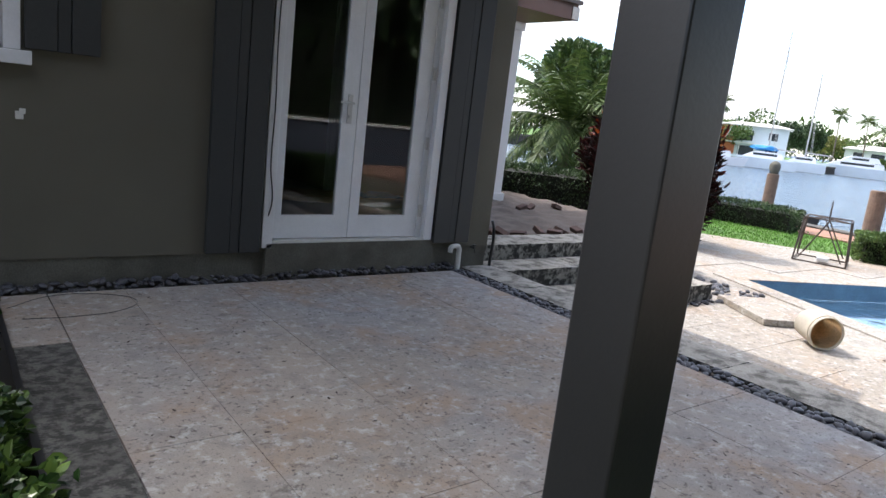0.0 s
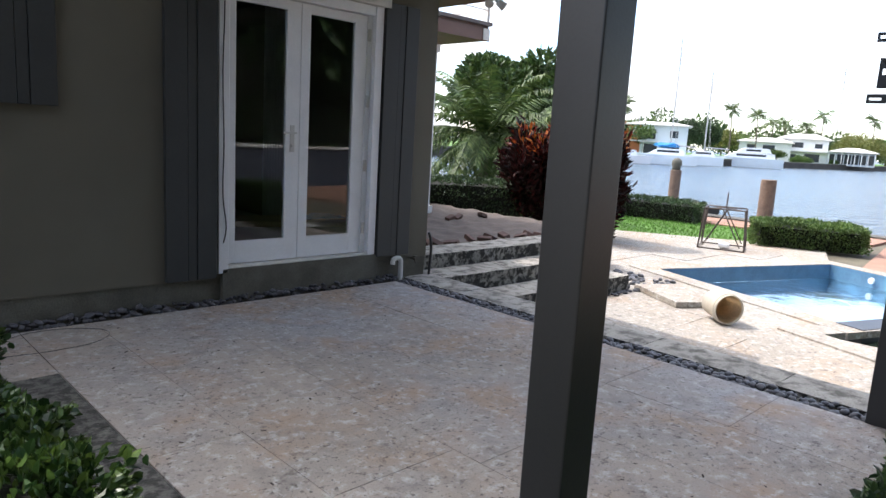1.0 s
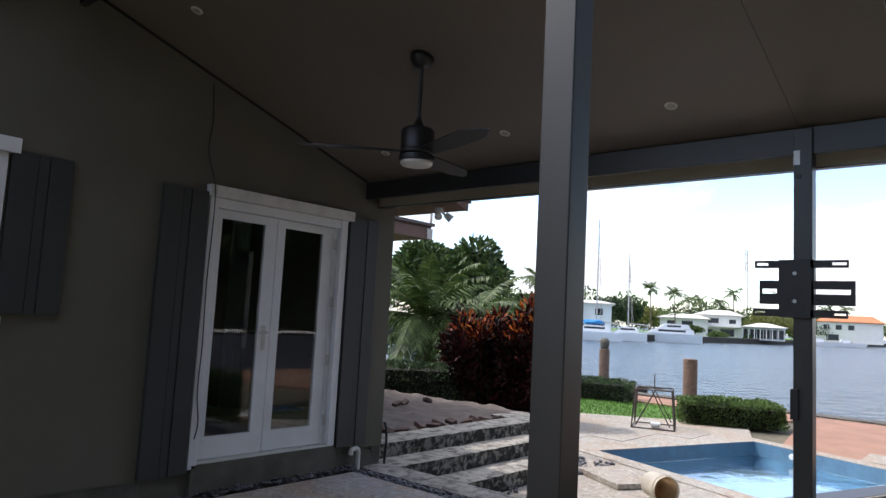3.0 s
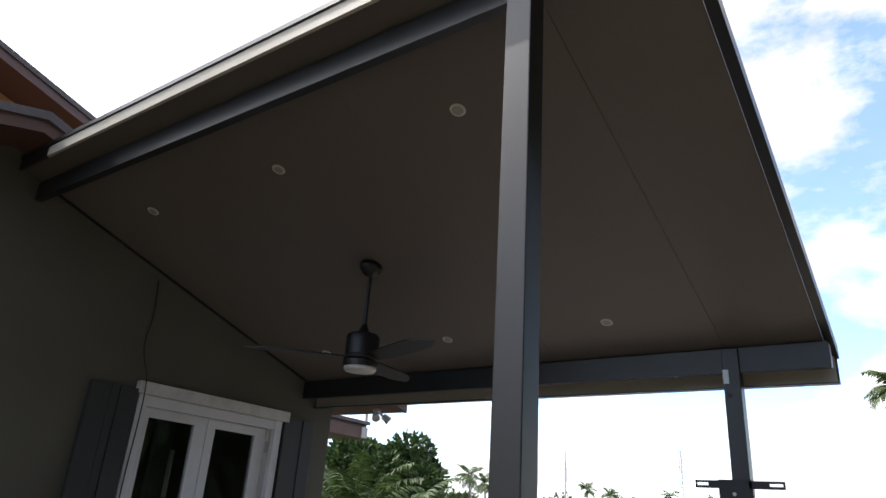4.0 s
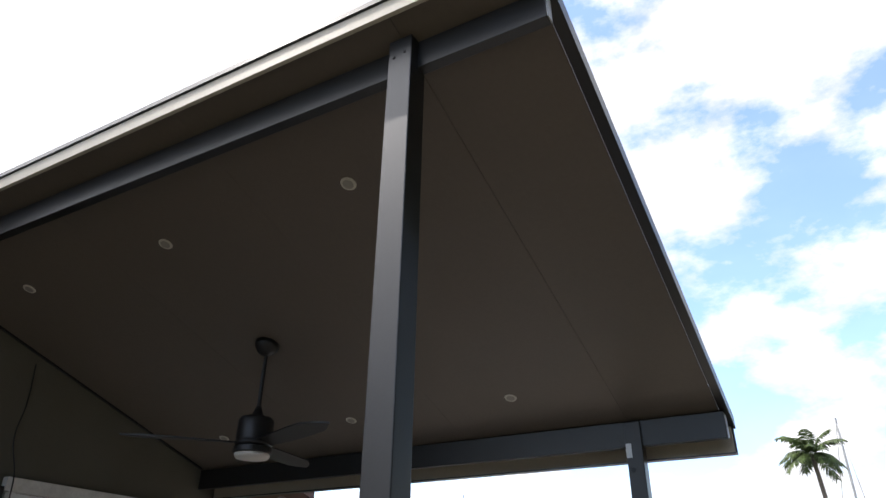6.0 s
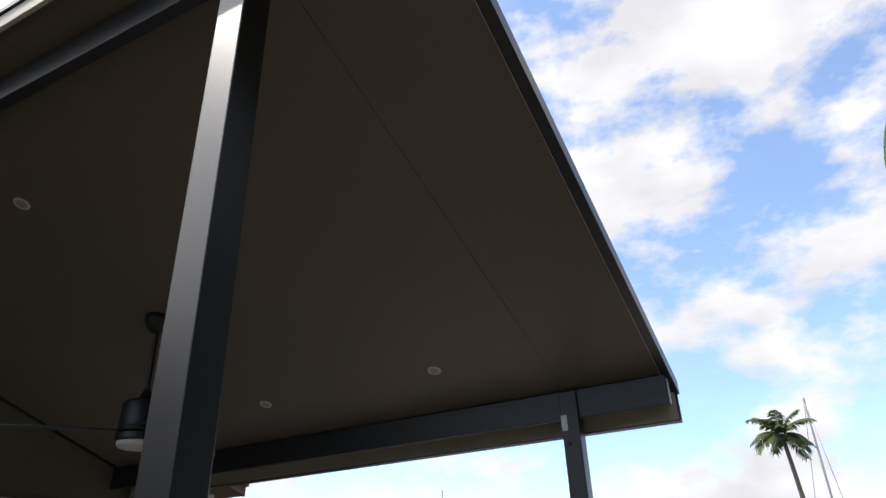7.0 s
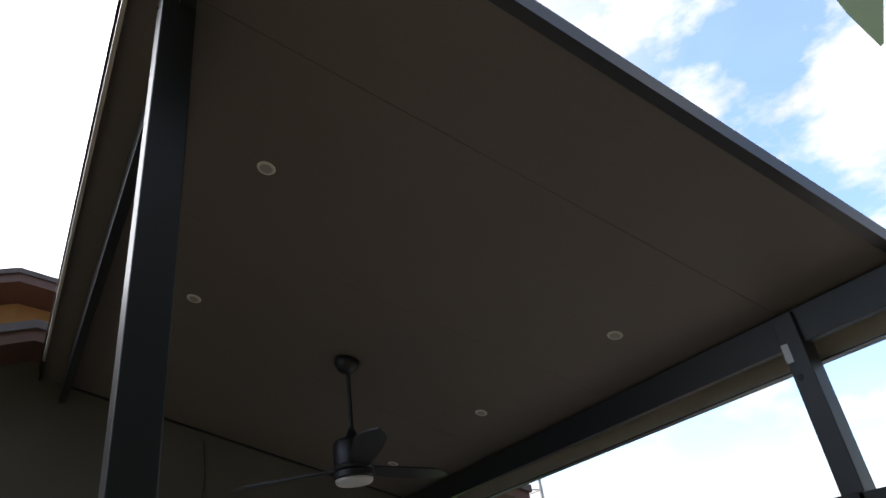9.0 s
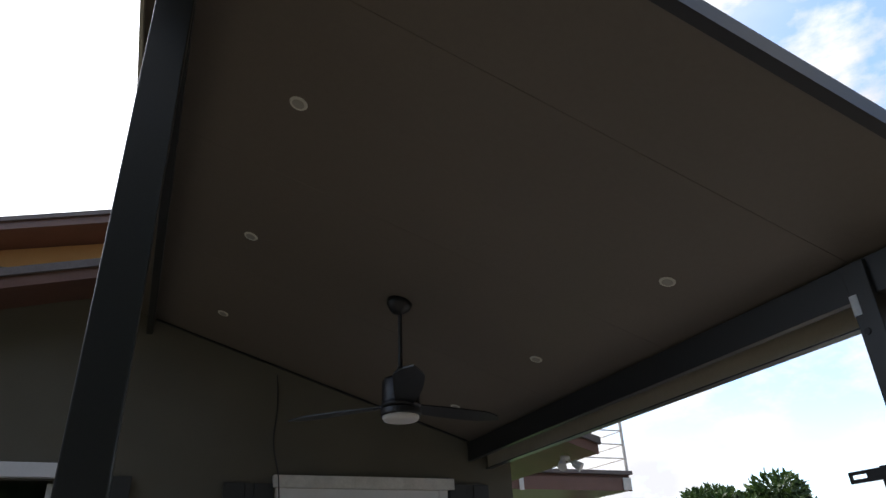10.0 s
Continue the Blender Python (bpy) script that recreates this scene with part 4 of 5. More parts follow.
spa = thing("spa_pool", "murky green spa basin beside the pool", "spa", kind="structure")
bm = bmesh.new()
prism(bm, [plan(-0.6, 6.0), plan(3.8, 6.0), plan(3.8, 3.12), plan(-0.6, 3.12)], -1.2, DZ - 0.12)
part("spa_water", bm, SPA_WATER, spa, "murky green water")
bm = bmesh.new()
prism(bm, [plan(-0.9, 6.0), plan(-0.61, 6.0), plan(-0.61, 2.82), plan(-0.9, 2.82)], -1.2, DZ + 0.012)
prism(bm, [plan(-0.61, 3.12), plan(-0.31, 3.12), plan(-0.31, 2.84), plan(-0.61, 2.84)], -1.2, DZ + 0.012)
part("coping", bm, DECK, spa, "pale stone coping")

# brown brick terrace and dock edge
terr = thing("brick_terrace", "brown brick paving along the sea wall", "paving", kind="structure")
bm = bmesh.new()
prism(bm, [plan(3.82, 0.3), (15.55, -1.0), (15.55, -14), plan(3.82, 12)], -0.42, DZ - 0.01)
prism(bm, [(13.8, -1.0), (15.55, -1.0), (15.55, 14), (13.8, 14)], -0.42, DZ - 0.01)
part("paving", bm, PAVER_BROWN, terr)
boxed("sea_wall_cap", (15.2, 15.75, -30, 30, -0.5, DZ + 0.03), BAND, terr, "grey concrete sea wall cap")

# ---- plants ----
def leaf_material(name, a, b, rough=0.45, trans=0.25, spread=0.45, spec=0.4):
    m = bpy.data.materials.new(name)
    m.use_nodes = True
    n, l = m.node_tree.nodes, m.node_tree.links
    p = n["Principled BSDF"]
    geo = n.new("ShaderNodeNewGeometry")
    ramp = n.new("ShaderNodeMixRGB")
    ramp.inputs["Color1"].default_value, ramp.inputs["Color2"].default_value = (*a, 1), (*b, 1)
    few = n.new("ShaderNodeMath")
    few.operation = "POWER"
    few.inputs[1].default_value = 1.8
    l.new(geo.outputs["Random Per Island"], few.inputs[0])
    l.new(few.outputs["Value"], ramp.inputs["Fac"])
    hs = n.new("ShaderNodeHueSaturation")
    co = n.new("ShaderNodeTexCoord")
    t = n.new("ShaderNodeTexNoise")
    t.inputs["Scale"].default_value = 2.5
    mr = n.new("ShaderNodeMapRange")
    mr.inputs["From Min"].default_value, mr.inputs["From Max"].default_value = 0.3, 0.7
    mr.inputs["To Min"].default_value, mr.inputs["To Max"].default_value = 1 - spread, 1 + spread
    l.new(co.outputs["Object"], t.inputs["Vector"])
    l.new(t.outputs["Fac"], mr.inputs["Value"])
    l.new(mr.outputs["Result"], hs.inputs["Value"])
    l.new(ramp.outputs["Color"], hs.inputs["Color"])
    l.new(hs.outputs["Color"], p.inputs["Base Color"])
    p.inputs["Roughness"].default_value = rough
    p.inputs["Specular IOR Level"].default_value = spec
    tr = n.new("ShaderNodeBsdfTranslucent")
    l.new(hs.outputs["Color"], tr.inputs["Color"])
    mx = n.new("ShaderNodeMixShader")
    mx.inputs["Fac"].default_value = trans
    l.new(p.outputs["BSDF"], mx.inputs[1])
    l.new(tr.outputs["BSDF"], mx.inputs[2])
    l.new(mx.outputs["Shader"], n["Material Output"].inputs["Surface"])
    return m


HEDGE_LEAF = leaf_material("hedge_leaf", (0.012, 0.034, 0.010), (0.085, 0.14, 0.026), 0.34)
PATIO_LEAF = leaf_material("patio_hedge_leaf", (0.012, 0.032, 0.013), (0.085, 0.14, 0.038), 0.30)
BUSH_LEAF = leaf_material("bush_leaf", (0.05, 0.10, 0.025), (0.13, 0.19, 0.05), 0.5)
TREE_LEAF = leaf_material("tree_leaf", (0.028, 0.06, 0.016), (0.08, 0.125, 0.03), 0.5, 0.15)
OLIVE_LEAF = leaf_material("olive_tree_leaf", (0.13, 0.15, 0.04), (0.22, 0.22, 0.06), 0.5)
DARK_LEAF = leaf_material("dark_leaf", (0.025, 0.05, 0.02), (0.06, 0.10, 0.035), 0.5)
PALM_LEAF = leaf_material("palm_leaf", (0.04, 0.075, 0.022), (0.13, 0.175, 0.055), 0.55, 0.15, 0.45, 0.3)
FAR_PALM = leaf_material("far_palm_leaf", (0.07, 0.11, 0.035), (0.13, 0.17, 0.06), 0.5)
CROTON_DARK = leaf_material("croton_dark_leaf", (0.008, 0.005, 0.004), (0.05, 0.007, 0.007), 0.5, 0.08, 0.6, 0.15)
CROTON_BRIGHT = leaf_material("croton_bright_leaf", (0.16, 0.012, 0.010), (0.50, 0.16, 0.025), 0.5, 0.2, 0.4, 0.2)
BIG_LEAF = leaf_material("big_leaf", (0.06, 0.14, 0.03), (0.10, 0.20, 0.04), 0.35)
BARK = material("grey_bark", (0.17, 0.14, 0.11), 0.95, vary=0.35, scale=7, fine=50, bump=0.8)
# near-black colour painted for the shade deep inside the hedges
SHADE = material("hedge_inner_shade", (0.012, 0.014, 0.008), 0.95, vary=0.4, scale=9, fine=50, bump=0.5)


def leaves(name, P, N, length, width, mats, parent, seed, droop=0.35, pick=None):
    """Folded leaves at the points P, growing along N with scatter: one mesh."""
    r = np.random.default_rng(seed)
    n = len(P)
    d = N + r.normal(0, 0.55, (n, 3))
    d[:, 2] -= droop * r.random(n)
    d /= np.linalg.norm(d, axis=1)[:, None] + 1e-9
    s = np.cross(d, r.normal(0, 1, (n, 3)))
    s /= np.linalg.norm(s, axis=1)[:, None] + 1e-9
    u = np.cross(s, d)
    L = (length * r.uniform(0.65, 1.25, n))[:, None]
    W = (width * r.uniform(0.7, 1.2, n))[:, None]
    rows = [P]
    for along, wide in ((0.30, 0.46), (0.68, 0.42)):
        c = P + d * L * along - u * L * 0.10 * along
        rows += [c + s * W * wide + u * W * 0.16, c, c - s * W * wide + u * W * 0.16]
    rows.append(P + d * L - u * L * 0.16)
    v = np.stack(rows, axis=1).reshape(-1, 3)
    b = np.arange(n)[:, None] * 8
    tri = ((0, 1, 2), (0, 2, 3), (1, 4, 5), (1, 5, 2), (2, 5, 6), (2, 6, 3), (4, 7, 5), (5, 7, 6))
    f = np.concatenate([b + np.array([q]) for q in tri], axis=1).reshape(-1, 3)
    me = bpy.data.meshes.new(name)
    me.from_pydata(v.tolist(), [], f.tolist())
    for m in mats:
        me.materials.append(m)
    if pick is not None:
        me.polygons.foreach_set("material_index", np.repeat(pick, 8).astype(np.int32))
    ob = new(name, me)
    ob.parent = parent
    return ob


def hedge(name, label, x0, x1, y0, y1, z0, z1, count, length, width, mat, seed, turn=0, place=(0, 0), wavy=0.06):
    """A clipped hedge: near-black core painted as inner shade, and an outer coat of leaves on top and sides."""
    t = thing(name, label, "hedge", (*place, 0), turn=turn)
    r = np.random.default_rng(seed)
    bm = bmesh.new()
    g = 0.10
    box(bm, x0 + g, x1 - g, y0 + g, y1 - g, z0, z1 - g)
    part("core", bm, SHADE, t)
    dims = np.array([x1 - x0, y1 - y0, z1 - z0])
    areas = np.array([dims[0] * dims[1], dims[0] * dims[2], dims[0] * dims[2], dims[1] * dims[2], dims[1] * dims[2]])
    face = r.choice(5, count, p=areas / areas.sum())
    q = r.random((count, 3))
    N = np.zeros((count, 3))
    for k, (ax, val, sg) in enumerate(((2, 1, 1), (1, 0, -1), (1, 1, 1), (0, 0, -1), (0, 1, 1))):
        s = face == k
        q[s, ax] = val
        N[s, ax] = sg
    P = np.array([x0, y0, z0]) + q * dims
    wob = np.array([noise.noise(Vector(p) * 3.1) + 0.6 * noise.noise(Vector(p) * 8) for p in P.tolist()])
    P += N * (wob * wavy - 0.035 + r.normal(0, 0.022, count))[:, None]
    cx, cz = (q[:, 0] - 0.5) * 2, q[:, 2]
    P[:, 2] -= 0.06 * (np.abs(cx) ** 8) * (face == 0)
    N[:, 2] += 0.5
    leaves("foliage", P, N, length, width, [mat], t, seed)
    return t


hedge("patio_hedge", "clipped green hedge with small glossy leaves along the patio", -1.70, 3.4, -5.35, -4.36, -0.42, 0.465, 62000, 0.042, 0.027, PATIO_LEAF, 11)
hedge("side_hedge", "clipped green hedge with small glossy leaves beside the patio border", -2.85, -1.74, -4.25, -1.3, -0.42, 0.43, 54000, 0.036, 0.029, HEDGE_LEAF, 12, wavy=0.15)
hedge("pool_bush", "low rounded green bush at the end of the pool terrace", -0.95, 0.95, -0.5, 0.5, -0.36, 0.10, 9000, 0.06, 0.03, BUSH_LEAF, 13, turn=-63, place=(11.75, -0.35))
hedge("lawn_hedge", "low dark hedge at the far edge of the lawn", -1.1, 1.1, -0.45, 0.45, -0.42, 0.10, 5000, 0.06, 0.03, DARK_LEAF, 14, turn=-80, place=(13.46, 3.75))
hedge("bed_hedge", "dark green low hedge behind the sand bed", -1.6, 1.6, -0.5, 0.5, -0.42, 0.56, 9000, 0.06, 0.035, DARK_LEAF, 15, turn=-38, place=(7.2, 4.0))


def palm(name, label, place, trunk_h, trunk_r, fronds, frond_len, mat, seed, leaflets=26, lw=0.05, ll=0.55, up=0.75, lean=(0, 0), category="palm tree", stems=1):
    """A palm: ringed trunk and arching fronds with leaflets on both sides."""
    t = thing(name, label, category, place)
    r = np.random.default_rng(seed)
    P, S, D = [], [], []
    faces, verts = [], []
    top0 = Vector((lean[0], lean[1], trunk_h))
    if trunk_h > 0.2:
        bm = bmesh.new()
        nseg = 10
        for i in range(nseg):
            a, b = i / nseg, (i + 1) / nseg
            pa = Vector((lean[0] * a * a, lean[1] * a * a, trunk_h * a))
            pb = Vector((lean[0] * b * b, lean[1] * b * b, trunk_h * b))
            rod(bm, pa, pb, trunk_r * (1.25 - 0.35 * a), trunk_r * (1.2 - 0.35 * b), 9, caps=i in (0, nseg - 1))
        part("trunk", bm, BARK, t)
    bm_r = bmesh.new()
    for k in range(fronds):
        az = k * 2.39996 + r.uniform(-0.2, 0.2)
        el = r.uniform(-0.35, 1.25) if up > 0.5 else r.uniform(-0.2, 0.9)
        L = frond_len * r.uniform(0.8, 1.1)
        head = np.array([math.cos(az) * math.cos(el), math.sin(az) * math.cos(el), math.sin(el)])
        side = np.array([-math.sin(az), math.cos(az), 0])
        pts = []
        p = np.array(top0)
        d = head.copy()
        step = L / 9
        for i in range(10):
            pts.append(p.copy())
            d = d + np.array([0, 0, -0.115 * (1 + 0.5 * i / 9)])
            d /= np.linalg.norm(d)
            p = p + d * step
        for a, b in zip(pts, pts[1:]):
            rod(bm_r, a, b, 0.014 * frond_len / 2, 0.010 * frond_len / 2, 4, caps=False)
        for i in range(leaflets):
            u = 0.12 + 0.88 * i / leaflets
            j = min(int(u * 9), 8)
            f = u * 9 - j
            c = pts[j] * (1 - f) + pts[j + 1] * f
            tan = (pts[j + 1] - pts[j]) / step
            prof = math.sin(min(1, u * 1.6) * math.pi * 0.5) * (1 - 0.55 * max(0, u - 0.55) / 0.45)
            for sg in (-1, 1):
                dd = side * sg * 0.85 + tan * (0.45 + 0.3 * u) + np.array([0, 0, -0.25]) + r.normal(0, 0.10, 3)
                dd /= np.linalg.norm(dd)
                ln = ll * prof * r.uniform(0.85, 1.1)
                w = tan * lw * 0.5
                m = c + dd * ln * 0.5
                e = c + dd * ln + np.array([0, 0, -0.28 * ln])
                b = len(verts)
                verts += [c - w * 0.5, c + w * 0.5, m + w, m - w, e]
                faces += [(b, b + 1, b + 2, b + 3), (b + 3, b + 2, b + 4)]
    part("rachis", bm_r, mat, t)
    me = bpy.data.meshes.new("fronds")
    me.from_pydata([tuple(v) for v in verts], [], faces)
    me.materials.append(mat)
    ob = new("fronds", me)
    ob.parent = t
    return t


palm("date_palm", "bushy green date palm with arching fronds", (10.43, 6.97, -0.42), 1.75, 0.12, 60, 2.35, PALM_LEAF, 21, 44, 0.05, 0.50)
palm("date_palm", "bushy green date palm with arching fronds", (12.65, 7.34, -0.42), 1.7, 0.10, 44, 2.1, PALM_LEAF, 22, 36, 0.05, 0.44)


def tree(name, label, place, trunk_h, crown, count, leaf, mats, seed, clumps=26, trunk_r=0.16):
    """A tree: tapered trunk, limbs that reach the clumps, and leaves in uneven clumps with gaps."""
    t = thing(name, label, "tree", place)
    r = np.random.default_rng(seed)
    bm = bmesh.new()
    rod(bm, (0, 0, 0), (0, 0, trunk_h), trunk_r, trunk_r * 0.7, 8)
    C = []
    for k in range(clumps):
        d = r.normal(0, 1, 3)
        d /= np.linalg.norm(d)
        d[2] = abs(d[2]) * 0.9 - 0.25
        c = d * np.array(crown) * r.uniform(0.45, 0.95) + np.array([0, 0, trunk_h + crown[2] * 0.3])
        C.append(c)
        if k < 12:
            rod(bm, (0, 0, trunk_h * r.uniform(0.7, 1.0)), c, trunk_r * 0.4, 0.02, 5)
    part("trunk", bm, BARK, t)
    per = count // clumps
    Ps, Ns = [], []
    for c in C:
        rad = np.array(crown) * r.uniform(0.24, 0.42)
        d = r.normal(0, 1, (per, 3))
        d /= np.linalg.norm(d, axis=1)[:, None]
        Ps.append(c + d * rad * (r.random((per, 1)) ** 0.35))
        Ns.append(d + np.array([0, 0, 0.3]))
    P, N = np.concatenate(Ps), np.concatenate(Ns)
    pick = (r.random(len(P)) < 0.25).astype(int) if len(mats) > 1 else None
    leaves("crown", P, N, leaf, leaf * 0.45, mats, t, seed, pick=pick)
    return t


tree("mango_tree", "dense dark green broadleaf tree behind the palms", (17.85, 12.54, -0.42), 3.2, (2.35, 2.35, 1.7), 20000, 0.27, [TREE_LEAF], 31, 34, 0.2)


def croton(place, size, seed):
    """An upright shrub: several leaning stems, each with a ragged head of long leaves."""
    t = thing("croton_bush", "tall croton bush with dark red leaves and orange tips", "bush", place)
    r = np.random.default_rng(seed)
    bm = bmesh.new()
    Ps, Ns, Ks = [], [], []
    for k in range(26):
        a = r.uniform(0, 6.3)
        q = r.random() ** 0.6
        h = size[2] * (1.0 - 0.42 * q * q) * r.uniform(0.72, 1.04)
        foot = np.array([0.25 * size[0] * math.cos(a), 0.25 * size[1] * math.sin(a), 0])
        head = np.array([size[0] * 0.82 * q * math.cos(a), size[1] * 0.82 * q * math.sin(a), h])
        rod(bm, foot, head, 0.02, 0.008, 5)
        m = 560
        u = r.random(m) ** 0.6
        d = r.normal(0, 1, (m, 3))
        d /= np.linalg.norm(d, axis=1)[:, None]
        Ps.append(foot + (head - foot) * u[:, None] + d * (0.10 + 0.13 * r.random((m, 1))))
        Ns.append(d * 0.8 + np.array([0, 0, 0.9]))
        Ks.append((u > 0.90) & (r.random(m) < 0.34) & (h > size[2] * 0.74))
    part("stems", bm, BARK, t)
    leaves("foliage", np.concatenate(Ps), np.concatenate(Ns), 0.17, 0.05, [CROTON_DARK, CROTON_BRIGHT], t, seed, pick=np.concatenate(Ks).astype(int))
    return t


croton((8.03, 3.31, -0.42), (1.0, 1.3, 2.15), 41)
croton((8.14, 2.19, -0.42), (0.75, 0.8, 2.2), 42)

# large leaf beside the camera's way, and the garden that closes the place behind
plant = thing("garden_shrub", "slender shrub with a broad pointed green leaf", "plant", (0.47, -6.24, -0.42))
bm = bmesh.new()
rod(bm, (0, 0, 0), (-0.3, 0.35, 2.69), 0.03, 0.014, 8)
rod(bm, (-0.3, 0.35, 2.69), (-1.10, 0.68, 3.07), 0.010, 0.004, 6)
part("stem", bm, BIG_LEAF, plant)
bm = bmesh.new()
prev = None
for i in range(13):
    u = i / 12
    c = Vector((-1.10 - 0.11 * u, 0.68 + 0.07 * u, 3.07 - 0.57 * u * (0.7 + 0.3 * u)))
    w = 0.065 * math.sin(math.pi * min(1, 0.10 + u * 0.9)) ** 0.8 + 0.002
    row = [bm.verts.new(c + Vector((0.35, 0.92, 0.2 * abs(q))) * (q * w)) for q in (-1, -0.5, 0, 0.5, 1)]
    if prev:
        for a in range(4):
            bm.faces.new((prev[a], prev[a + 1], row[a + 1], row[a]))
    prev = row
part("leaf_blade", bm, BIG_LEAF, plant, smooth=True)

# wall out of view; its blue body and pale cap shape the door's reflections
gw = thing("garden_wall", "low pale-capped garden wall out of view, dark blue for the door's reflections", "wall", (0, -12.5, -0.42), kind="structure")
boxed("wall_body", (-16, 13, -0.15, 0.15, 0, 1.15), material("slate_blue_wall", (0.05, 0.06, 0.085), 0.8, vary=0.2, bump=0.2), gw)
boxed("wall_cap", (-16, 14, -0.2, 0.2, 1.152, 1.23), OLDWHITE, gw)
# trees behind the camera, made tall and dense to hold back sky light
for i in range(11):
    tree("garden_tree", "dense dark garden tree behind the low wall, made tall to block the sky", (-17 + i * 3.2 + rng.uniform(-0.5, 0.5), -14.9 + rng.uniform(-0.7, 0.7), -0.42), 5.0, (3.2, 2.4, 7.6), 6000, 0.80, [DARK_LEAF], 60 + i, 30, 0.2)
# added trees, out of view, that close the west side
for i in range(3):
    tree("garden_tree", "added dense dark garden tree, out of view at the side of the house", (-15.0, -9.5 + i * 4.2, -0.42), 2.4, (2.3, 2.3, 2.4), 2200, 0.5, [DARK_LEAF], 80 + i, 20, 0.2)
# added behind the wall to block low sky and darken reflections
hedge("boundary_hedge", "tall dark clipped hedge closing the garden", -16, 13, -0.6, 0.6, -0.42, 3.6, 9000, 0.28, 0.16, DARK_LEAF, 91, place=(0, -13.6))

# ---- loose things by the pool ----
BUCKET = material("cream_plastic", (0.78, 0.73, 0.63), 0.5, vary=0.12, scale=6, fine=40, bump=0.05)
DIRT = material("tan_bucket_inside", (0.80, 0.62, 0.38), 0.7, vary=0.25, scale=7, fine=50, bump=0.1)
for mt, fac in ((BUCKET, 0.50), (DIRT, 0.68)):
    mn, ml = mt.node_tree.nodes, mt.node_tree.links
    skin = mn["Principled BSDF"]
    through_light = mn.new("ShaderNodeBsdfTranslucent")
    ml.new(skin.inputs["Base Color"].links[0].from_socket, through_light.inputs["Color"])
    both = mn.new("ShaderNodeMixShader")
    both.inputs["Fac"].default_value = fac
    ml.new(skin.outputs["BSDF"], both.inputs[1])
    ml.new(through_light.outputs["BSDF"], both.inputs[2])
    ml.new(both.outputs["Shader"], mn["Material Output"].inputs["Surface"])
bk = thing("bucket", "cream plastic bucket lying on its side, stained tan inside", "bucket", (0, 0, 0))
bm = bmesh.new()
lathe(bm, [(0.003, -0.18), (0.125, -0.18), (0.130, -0.17), (0.150, 0.15), (0.150, 0.18), (0.144, 0.18), (0.142, 0.15), (0.123, -0.165), (0.003, -0.165)], 32)
part("shell", bm, BUCKET, bk, smooth=True)
bm = bmesh.new()
lathe(bm, [(0.1475, 0.11), (0.158, 0.115), (0.158, 0.135), (0.1500, 0.14)], 32)
bmesh.ops.delete(bm, geom=[f for f in bm.faces if len(f.verts) > 4], context="FACES_ONLY")
part("rim_band", bm, BUCKET, bk)
bm = bmesh.new()
lathe(bm, [(0.003, -0.160), (0.121, -0.160), (0.139, 0.12), (0.1405, 0.15), (0.1385, 0.15), (0.118, -0.154), (0.003, -0.154)], 32)
part("inside_stain", bm, DIRT, bk, "tan stained inside", True)
bk.matrix_basis = pose(4.50, -1.93, DZ + 0.160, 90, 0, -38) @ Matrix.Diagonal((1.0, 1.0, 0.95, 1))
bd = bmesh.new()
box(bd, -0.34, 0.34, -0.45, 0.45, 0, 0.065, 0.006)
board = tagged(part("loose_slab", bd, DECK), "loose tan stone slab lying on the pool deck", "slab")
board.matrix_basis = pose(5.12, -1.18, DZ + 0.003, 0, 0, -30)

RUST = material("rusty_wire", (0.09, 0.07, 0.06), 0.7, 0.4, vary=0.3, scale=9, fine=60, bump=0.1)
cage = thing("metal_lantern", "open rusty metal lantern frame standing on the deck", "lantern", (9.78, 0.40, DZ), turn=20)
B, T, H = 0.38, 0.33, 0.72
cb = [Vector((sx * B, sy * B, 0.02)) for sx, sy in ((-1, -1), (1, -1), (1, 1), (-1, 1))]
ct = [Vector((sx * T, sy * T, H)) for sx, sy in ((-1, -1), (1, -1), (1, 1), (-1, 1))]
for i in range(4):
    j = (i + 1) % 4
    for nm, a, b, r in (("corner_bar", cb[i], ct[i], 0.013), ("base_bar", cb[i], cb[j], 0.013), ("top_bar", ct[i], ct[j], 0.012), ("brace", cb[i].lerp(cb[j], 0.1) + Vector((0, 0, 0.05)), ct[i].lerp(ct[j], 0.55), 0.011), ("brace", cb[j].lerp(cb[i], 0.1) + Vector((0, 0, 0.05)), ct[i].lerp(ct[j], 0.45), 0.011)):
        bm = bmesh.new()
        rod(bm, a, b, r, seg=6)
        part(nm, bm, RUST, cage)
bm = bmesh.new()
for a, b in (((0, 0, H), (-0.09, 0, H + 0.14)), ((0, 0, H), (0.09, 0, H + 0.14)), ((-0.09, 0, H + 0.14), (0, 0, H + 0.29)), ((0.09, 0, H + 0.14), (0, 0, H + 0.29))):
    rod(bm, a, b, 0.009, seg=6)
for c in ct:
    rod(bm, c, (0, 0, H + 0.005), 0.009, seg=6)
part("finial", bm, RUST, cage, "diamond shaped hanging loop")
bm = bmesh.new()
box(bm, -0.09, 0.09, -0.12, 0.06, 0.02, 0.09, 0.02)
part("candle_dish", bm, WHITE, cage, "white dish")

WOOD = material("weathered_pile_wood", (0.20, 0.135, 0.10), 0.9, vary=0.35, scale=5, fine=45, bump=0.6)
